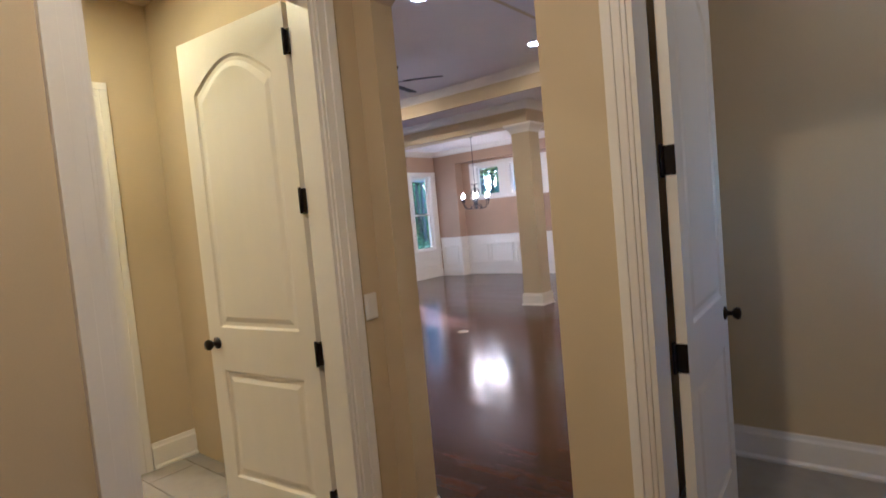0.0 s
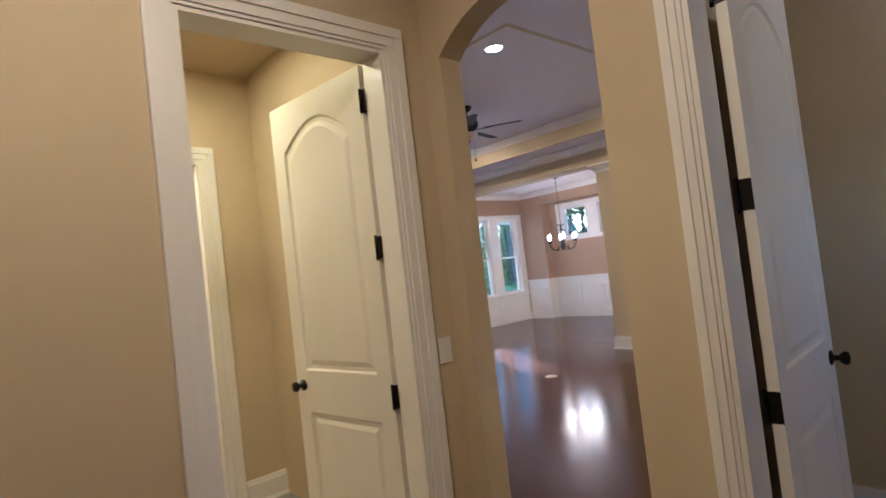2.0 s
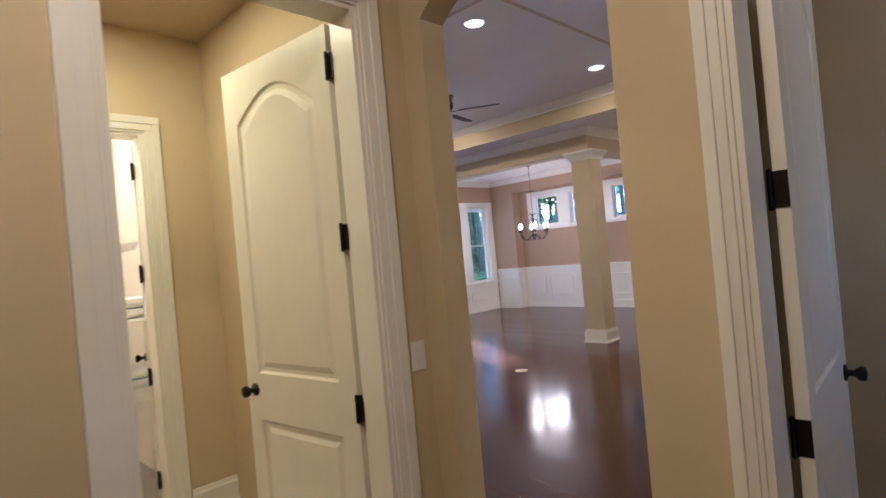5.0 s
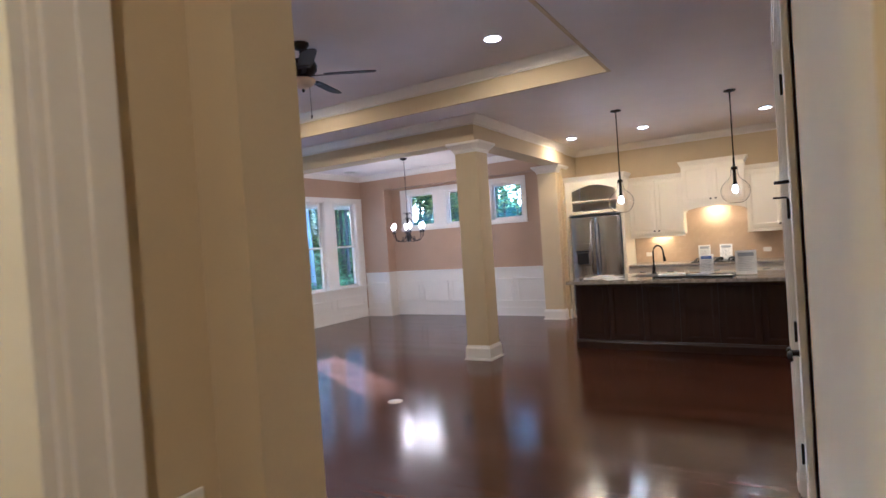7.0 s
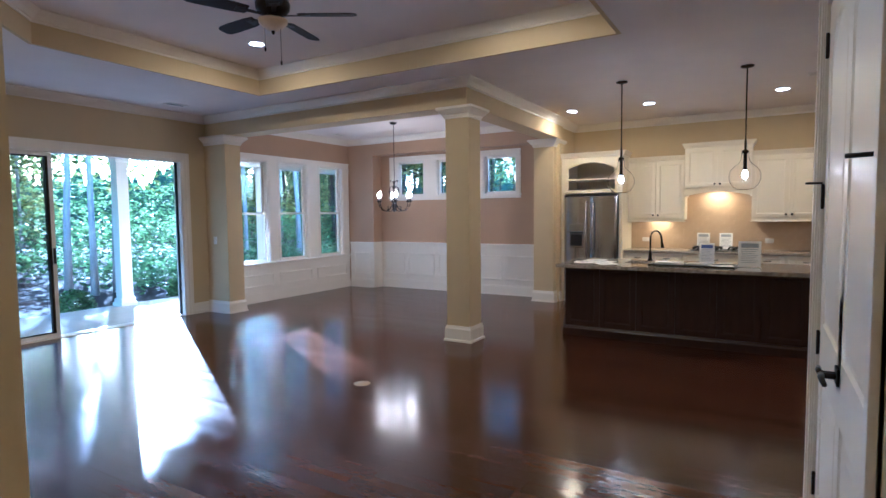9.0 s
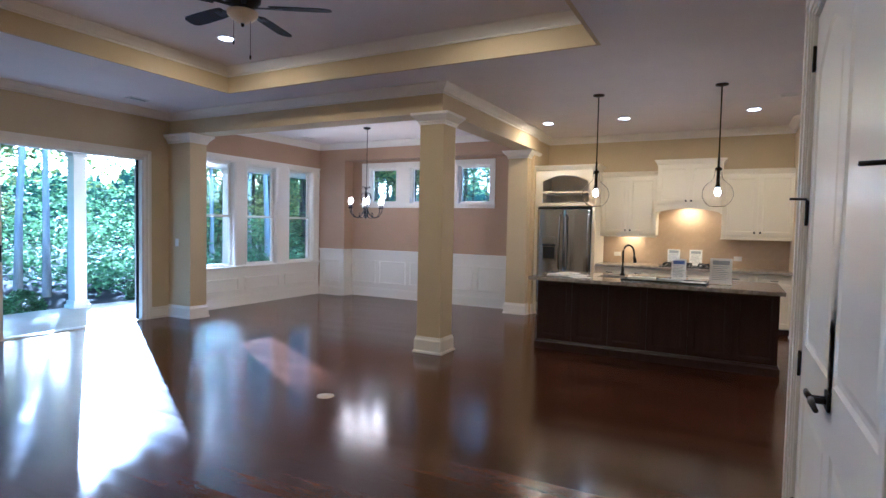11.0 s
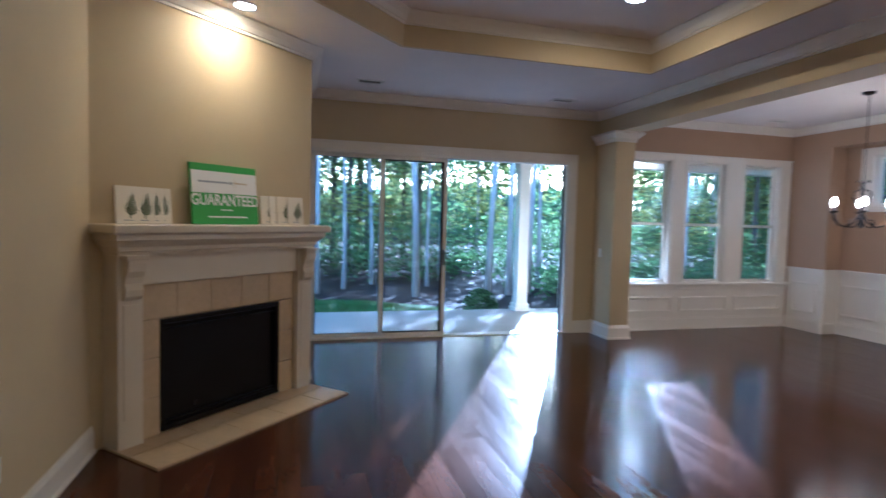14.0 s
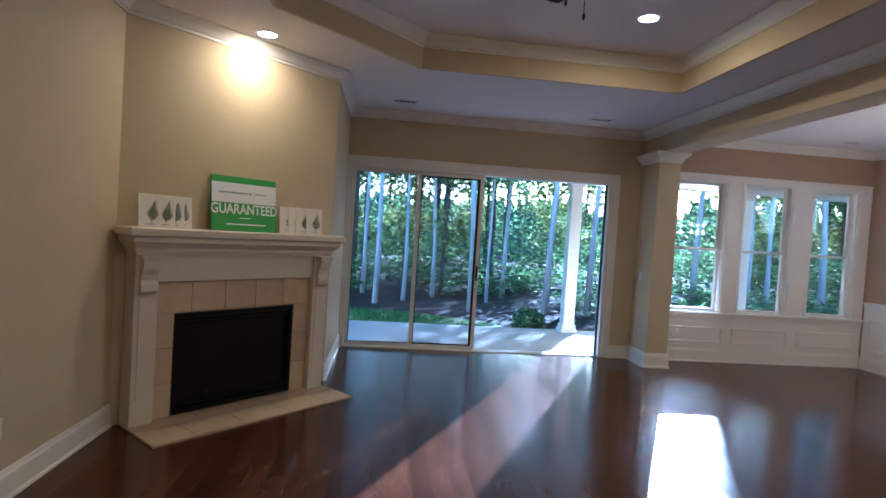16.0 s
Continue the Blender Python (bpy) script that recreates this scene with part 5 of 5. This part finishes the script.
# ---- porch and woods ----
setting("ground", B(-400, 300, -350, 350, -0.6, -0.22), LITTER, "leaf-covered woodland ground", "ground")
bm = bmesh.new()
lawn = [(-11.1, -14), (-13.6, -14), (-14.1, -4), (-13.7, 1.5), (-13.2, 4.6), (-12.2, 6.1), (-11.1, 6.4)]
prism(bm, lawn, -0.225, -0.17, "z")
setting("lawn", bm, GRASS, "mown green lawn strip", "lawn")
random.seed(5)
blades = bmesh.new()
for k in range(5000):
    x, y = random.uniform(-13.4, -11.2), random.uniform(-1, 6.2)
    if y > 4.6 and x < -13.2 + (y - 4.6) * 1.15:
        continue
    h, a, b = random.uniform(0.03, 0.07), random.uniform(0, 6.28), random.uniform(-0.03, 0.03)
    c, s = 0.006 * math.cos(a), 0.006 * math.sin(a)
    blades.faces.new([blades.verts.new(q) for q in ((x - c, y - s, -0.17), (x + c, y + s, -0.17), (x + b, y + b, -0.17 + h))])
tagged(part("grass_blades", blades, GRASS), "short green grass blades on the lawn", "grass", "", "stuff")
setting("porch_floor", B(-11.15, WX - 0.17, 1.0, 13.0, -0.23, -0.05), CONC, "pale concrete porch slab", "porch")
setting("porch_step", B(WX - 0.30, WX - 0.171, 3.3, 7.0, -0.05, -0.012), CONC, "concrete door sill", "porch")
setting("ceiling_porch", B(-11.35, WX - 0.17, 1.0, 13.0, 2.80, 2.86), TRIM, "white porch ceiling", "ceiling")
setting("beam_porch", B(-11.15, -10.90, 1.0, 13.0, 2.62, 2.80), TRIM, "white porch beam", "beam")


def porch_column(y):
    c = thing("porch_column", "white square porch column with moulded base", "column", pose(-11.02, y, -0.05), "porch columns")
    part("shaft", B(-0.10, 0.10, -0.10, 0.10, 0, 2.67, bevel=0.006), TRIM, c)
    bm = B(-0.145, 0.145, -0.145, 0.145, 0, 0.06, bevel=0.006)
    box(bm, -0.125, 0.125, -0.125, 0.125, 0.06, 0.13, 0.008)
    part("base", bm, TRIM, c)
    part("capital", B(-0.125, 0.125, -0.125, 0.125, 2.56, 2.665, bevel=0.008), TRIM, c)


porch_column(7.15)
porch_column(10.35)
pl = thing("porch_light", "round white flush porch light, lit", "ceiling light", pose(-10.70, 9.42, 2.80))
part("dome", lathe(bmesh.new(), [(0.14, 0), (0.15, -0.02), (0.12, -0.06), (0.05, -0.085), (0, -0.09)], 24), CANLIGHT, pl)


def sun_gap(x, y, z):
    """True inside the gap in the woods through which the low sun reaches the doors."""
    dx = WX - x
    yw, zw = y - 0.563 * dx, z - 0.307 * dx
    if yw < 5.95 and random.random() < 0.12:
        return False
    return 5.6 < yw < 8.65 and -0.6 < zw < 1.32


def leaf_mesh(name, pts, size, material):
    verts, faces = [], []
    for p in pts:
        a, b = random.uniform(0, 6.28), random.uniform(-1.2, 1.2)
        s = size * random.uniform(0.6, 1.3)
        u = Vector((math.cos(a), math.sin(a), 0.3 * math.sin(b))) * s
        v = Vector((-math.sin(a) * math.cos(b), math.cos(a) * math.cos(b), math.sin(b))) * s * 0.55
        p = Vector(p)
        k = len(verts)
        verts += [p - u, p + v, p + u, p - v]
        faces.append((k, k + 1, k + 2, k + 3))
    me = bpy.data.meshes.new(name)
    me.from_pydata(verts, [], faces)
    me.materials.append(material)
    return me


def tree_kit(seed, height, trunk_r, crown0, spread, clumps, leaves, material, bark=BARK):
    """Trunk with limbs, and a crown of leaf clumps along the limbs."""
    random.seed(seed)
    bm = bmesh.new()
    pts, p, d = [], Vector((0, 0, -0.25)), Vector((random.uniform(-0.02, 0.02), random.uniform(-0.02, 0.02), 1))
    for k in range(9):
        pts.append(p.copy())
        p = p + d * height / 8
        d = (d + Vector((random.uniform(-0.05, 0.05), random.uniform(-0.05, 0.05), 0))).normalized()
    tube(bm, pts, [trunk_r * (1.25 if k == 0 else 1 - 0.1 * k) for k in range(9)], 9)
    centres = []
    for k in range(clumps):
        f = random.uniform(crown0, 0.98)
        base = pts[0].lerp(pts[-1], f)
        base = Vector(pts[min(8, int(f * 8))]).lerp(Vector(pts[min(8, int(f * 8) + 1)]), f * 8 - int(f * 8)) if f < 0.99 else pts[-1]
        a = random.uniform(0, 6.28)
        r = spread * random.uniform(0.35, 1.0) * (1.15 - 0.6 * f)
        tip = base + Vector((math.cos(a) * r, math.sin(a) * r, random.uniform(-0.1, 0.5) * r))
        mid = base.lerp(tip, 0.5) + Vector((0, 0, -0.06 * r))
        tube(bm, [base, mid, tip], [trunk_r * 0.3 * (1.1 - f * 0.7), trunk_r * 0.18, 0.008], 5)
        centres += [tip, mid.lerp(tip, 0.5)]
    cloud = []
    for k in range(leaves):
        c = random.choice(centres)
        s = spread * 0.30
        cloud.append((c.x + random.gauss(0, s), c.y + random.gauss(0, s), c.z + random.gauss(0, s * 0.6)))
    return mesh_of("trunk", bm, bark), leaf_mesh("crown", cloud, 0.10, material)


kits = [tree_kit(1, 13, 0.075, 0.42, 2.0, 22, 3400, LEAF), tree_kit(2, 16, 0.10, 0.30, 2.4, 30, 4200, LEAF, BARK2), tree_kit(3, 10, 0.05, 0.15, 1.6, 24, 3000, LEAF2, BARK2),
        tree_kit(4, 17, 0.085, 0.48, 2.4, 24, 3600, LEAF), tree_kit(5, 7, 0.04, 0.12, 1.3, 22, 2400, LEAF2, BARK2), tree_kit(6, 17, 0.10, 0.25, 2.6, 30, 4200, LEAF, BARK2)]


def plant(k, x, y, turn, scale):
    young = k in (2, 4)
    t = thing("tree", "young tree with yellow-green leaves" if young else "slender grey-barked tree with green leaves", "tree", pose(x, y, -0.22, 0, 0, turn) @ Matrix.Scale(scale, 4), "woodland trees")
    part("trunk", kits[k][0], None, t, "pale grey bark" if k in (0, 3) else "dark bark")
    part("crown", kits[k][1], None, t, "green leaves")


# slim pale trunks along the wood's edge
for k, x, y, sc in ((0, -14.7, 3.68, 0.9), (0, -15.5, 4.37, 0.7), (3, -14.0, 5.88, 0.9), (3, -14.25, 7.72, 0.9), (0, -14.1, 8.2, 1.0), (3, -14.25, 8.75, 0.85), (0, -15.3, 9.5, 0.8),
                    (0, -15.9, 6.6, 0.6), (3, -16.4, 5.2, 0.7), (3, -15.8, 2.4, 0.9), (0, -15.2, 1.0, 1.0), (3, -16.3, 12.6, 1.0), (0, -14.9, 13.8, 0.9), (3, -15.6, 16.0, 1.1), (0, -16.8, 14.6, 1.0), (0, -16.6, 3.3, 0.8), (3, -17.2, 7.3, 0.8)):
    plant(k, x, y, 67 * y, sc)
random.seed(11)
spots = []
tries = 0
while len(spots) < 125 and tries < 6000:
    tries += 1
    x, y = random.uniform(-36, -16.5), random.uniform(-16, 38)
    yw = y - 0.563 * (WX - x)
    if 2.6 < yw < 11.0 or any((x - a) ** 2 + (y - b) ** 2 < 1.5 for a, b in spots):
        continue
    spots.append((x, y))
for x, y in spots:
    plant(random.choice((0, 1, 1, 2, 4, 5, 5)), x, y, random.uniform(0, 360), random.uniform(0.85, 1.25))
random.seed(31)
for k in range(18):
    plant(random.choice((1, 2, 5, 5)), random.uniform(-17, 1), random.uniform(19, 33), random.uniform(0, 360), random.uniform(0.85, 1.2))
# leafy understorey: clumps with gaps between, and a gap along the sun's way
random.seed(21)
cloud = []


def clump(n, x, y, z, s):
    for j in range(n):
        q = (x + random.gauss(0, s), y + random.gauss(0, s), z + random.gauss(0, s * 0.6))
        if q[2] > -0.15 and not sun_gap(*q):
            cloud.append(q)


for k in range(540):
    clump(60, random.uniform(-32, -17.5), random.uniform(-12, 34), random.uniform(0, 1) ** 1.2 * 7.5 + 0.6, random.uniform(0.35, 0.6))
for k in range(760):
    clump(55, random.uniform(-27, -17.6), random.uniform(-12, 34), random.uniform(0, 1.6), random.uniform(0.3, 0.5))
for k in range(150):
    clump(60, random.uniform(-19.5, -15.8), random.uniform(-6, 26), random.uniform(0.0, 0.55), random.uniform(0.2, 0.35))
for k in range(190):
    clump(55, random.uniform(-20, 1), random.uniform(19, 33), random.uniform(0, 7), random.uniform(0.35, 0.6))
for k in range(120):
    clump(60, random.uniform(-16.5, -12.8), random.uniform(8.6, 18), random.uniform(-0.1, 0.25), random.uniform(0.2, 0.32))
tagged(new("understorey_leaves", leaf_mesh("understorey_leaves", cloud, 0.075, LEAF)), "dense green woodland understorey leaves", "foliage", "", "stuff")
far = []
for k in range(840):
    x, y, z = random.uniform(-56, -34), random.uniform(-26, 58), random.uniform(0, 1) ** 0.8 * 8.5
    for j in range(50):
        q = (x + random.gauss(0, 0.9), y + random.gauss(0, 0.9), z + random.gauss(0, 0.5))
        if q[2] > -0.15 and not sun_gap(*q):
            far.append(q)
tagged(new("far_leaves", leaf_mesh("far_leaves", far, 0.17, LEAF)), "far green woodland leaves with gaps of sky", "foliage", "", "stuff")
# high leaves added behind, mostly out of view, to shade the doors' upper part
cloud = []
for k in range(560):
    x = random.uniform(-40, -20)
    dx = WX - x
    y, z = random.uniform(1.5, 11.8) + 0.563 * dx, 0.307 * dx + random.uniform(-0.8, 3.6)
    for j in range(45):
        q = (x + random.gauss(0, 0.6), y + random.gauss(0, 0.6), z + random.gauss(0, 0.45))
        if not sun_gap(*q):
            cloud.append(q)
tagged(new("canopy_leaves", leaf_mesh("canopy_leaves", cloud, 0.13, LEAF2)), "high leaves added to shade the doors", "foliage", "", "stuff")
shrub_pts = []
random.seed(8)
for k in range(1500):
    a, b, r = random.uniform(0, 6.28), math.acos(random.uniform(-0.2, 1)), random.uniform(0.6, 1.0) * 0.34
    shrub_pts.append((r * math.sin(b) * math.cos(a), r * math.sin(b) * math.sin(a), 0.12 + r * math.cos(b) * 1.05))
shrub_me = leaf_mesh("leaves", shrub_pts, 0.035, LEAF)
stem = bmesh.new()
for k in range(7):
    a = k * 0.9
    tube(stem, [(0, 0, -0.02), (0.08 * math.cos(a), 0.08 * math.sin(a), 0.14), (0.18 * math.cos(a), 0.18 * math.sin(a), 0.34)], [0.012, 0.008, 0.004], 5)
stem_me = mesh_of("stems", stem, BARK)
for x, y in ((-11.75, 6.65), (-11.9, 8.9), (-11.8, 10.2)):
    sb = thing("shrub", "small round dark green foundation shrub", "shrub", pose(x, y, -0.22, 0, 0, 50 * y), "porch shrubs")
    part("stems", stem_me, None, sb)
    part("leaves", shrub_me, None, sb)
bm = bmesh.new()
arc = [(60 * math.cos(radians(a / 4)), 60 * math.sin(radians(a / 4)), 5.3 + 1.6 * noise.noise((a * 0.11, 0, 0)) + 1.2 * noise.noise((a * 0.6, 4, 0)) + random.uniform(-0.7, 0.7)) for a in range(280, 1168)]
for (x0, y0, h0), (x1, y1, h1) in zip(arc, arc[1:]):
    bm.faces.new([bm.verts.new(q) for q in ((x0, y0, -0.3), (x1, y1, -0.3), (x1, y1, h1), (x0, y0, h0))])
DISTANT = mat("distant_woods", (0.07, 0.11, 0.07), 0.9, var=0.8, scale=0.35, fine=3, bump=0)
setting("backdrop", bm, DISTANT, "distant woodland edge", "backdrop")

# ---- floor pieces ----
def planks(x0, x1, y0, y1, near):
    random.seed(3)
    stock = {}
    joined, floor_ob = bmesh.new(), bpy.data.objects["floor"]
    rest_v, rest_f = [], []
    wid, gap, top, bot = 0.127, 0.0007, 0.0, -0.014
    row, y, made = 0, y0, 0
    while y < y1 - 0.01:
        ya, yb = y + gap / 2, min(y + wid, y1) - gap / 2
        lo, hi = (-1.82 if y < 1.72 else x0), (-0.70 if 1.80 < y < 3.30 else x1)
        x = lo - random.uniform(0, 1.2)
        while x < hi:
            ln = random.choice((0.9, 1.2, 1.5, 1.8))
            a, b = max(x, lo) + gap / 2, min(x + ln, hi) - gap / 2
            x += ln
            if b - a < 0.03:
                continue
            c = 0.0004
            lift = random.uniform(-0.0002, 0.0001)
            vs = [(a, ya, bot), (b, ya, bot), (b, yb, bot), (a, yb, bot), (a, ya, top - c + lift), (b, ya, top - c + lift), (b, yb, top - c + lift), (a, yb, top - c + lift),
                  (a + c, ya + c, top + lift), (b - c, ya + c, top + lift), (b - c, yb - c, top + lift), (a + c, yb - c, top + lift)]
            fs = [(8, 9, 10, 11), (4, 5, 9, 8), (5, 6, 10, 9), (6, 7, 11, 10), (7, 4, 8, 11), (0, 1, 5, 4), (1, 2, 6, 5), (2, 3, 7, 6), (3, 0, 4, 7)]
            xc = (a + b) / 2
            if near(xc, y) and made < 300:
                key = round(b - a, 3)
                if key not in stock:
                    me = bpy.data.meshes.new("plank")
                    me.from_pydata([(q[0] - a, q[1] - ya, q[2] - lift) for q in vs], [], fs)
                    me.materials.append(WOODP)
                    stock[key] = me
                part("plank", stock[key], None, floor_ob, "", pose(a, ya, lift))
                made += 1
            else:
                k = len(rest_v)
                rest_v += vs
                rest_f += [tuple(i + k for i in f) for f in fs]
        y += wid
        row += 1
    me = bpy.data.meshes.new("planks")
    me.from_pydata(rest_v, [], rest_f)
    me.materials.append(WOODF)
    ob = new("planks", me)
    ob.parent = floor_ob
    tagged(ob, "dark walnut floor planks", "", "", "stuff")


planks(WX, 1.6, -1.6, NY, lambda x, y: -6.4 < x < -1.0 and 2.0 < y < 7.2)
fpass = bpy.data.objects["floor_passage"]
tme = mesh_of("tile", B(0, 0.596, 0, 0.296, -0.012, -0.001, bevel=0.002), TILEG)
for r in range(8):
    for k in range(r % 2, 6):
        part("tile", tme, None, fpass, "", pose(-5.35 + 0.6 * k - (0.3 if r % 2 else 0), -0.45 + 0.3 * r, 0))
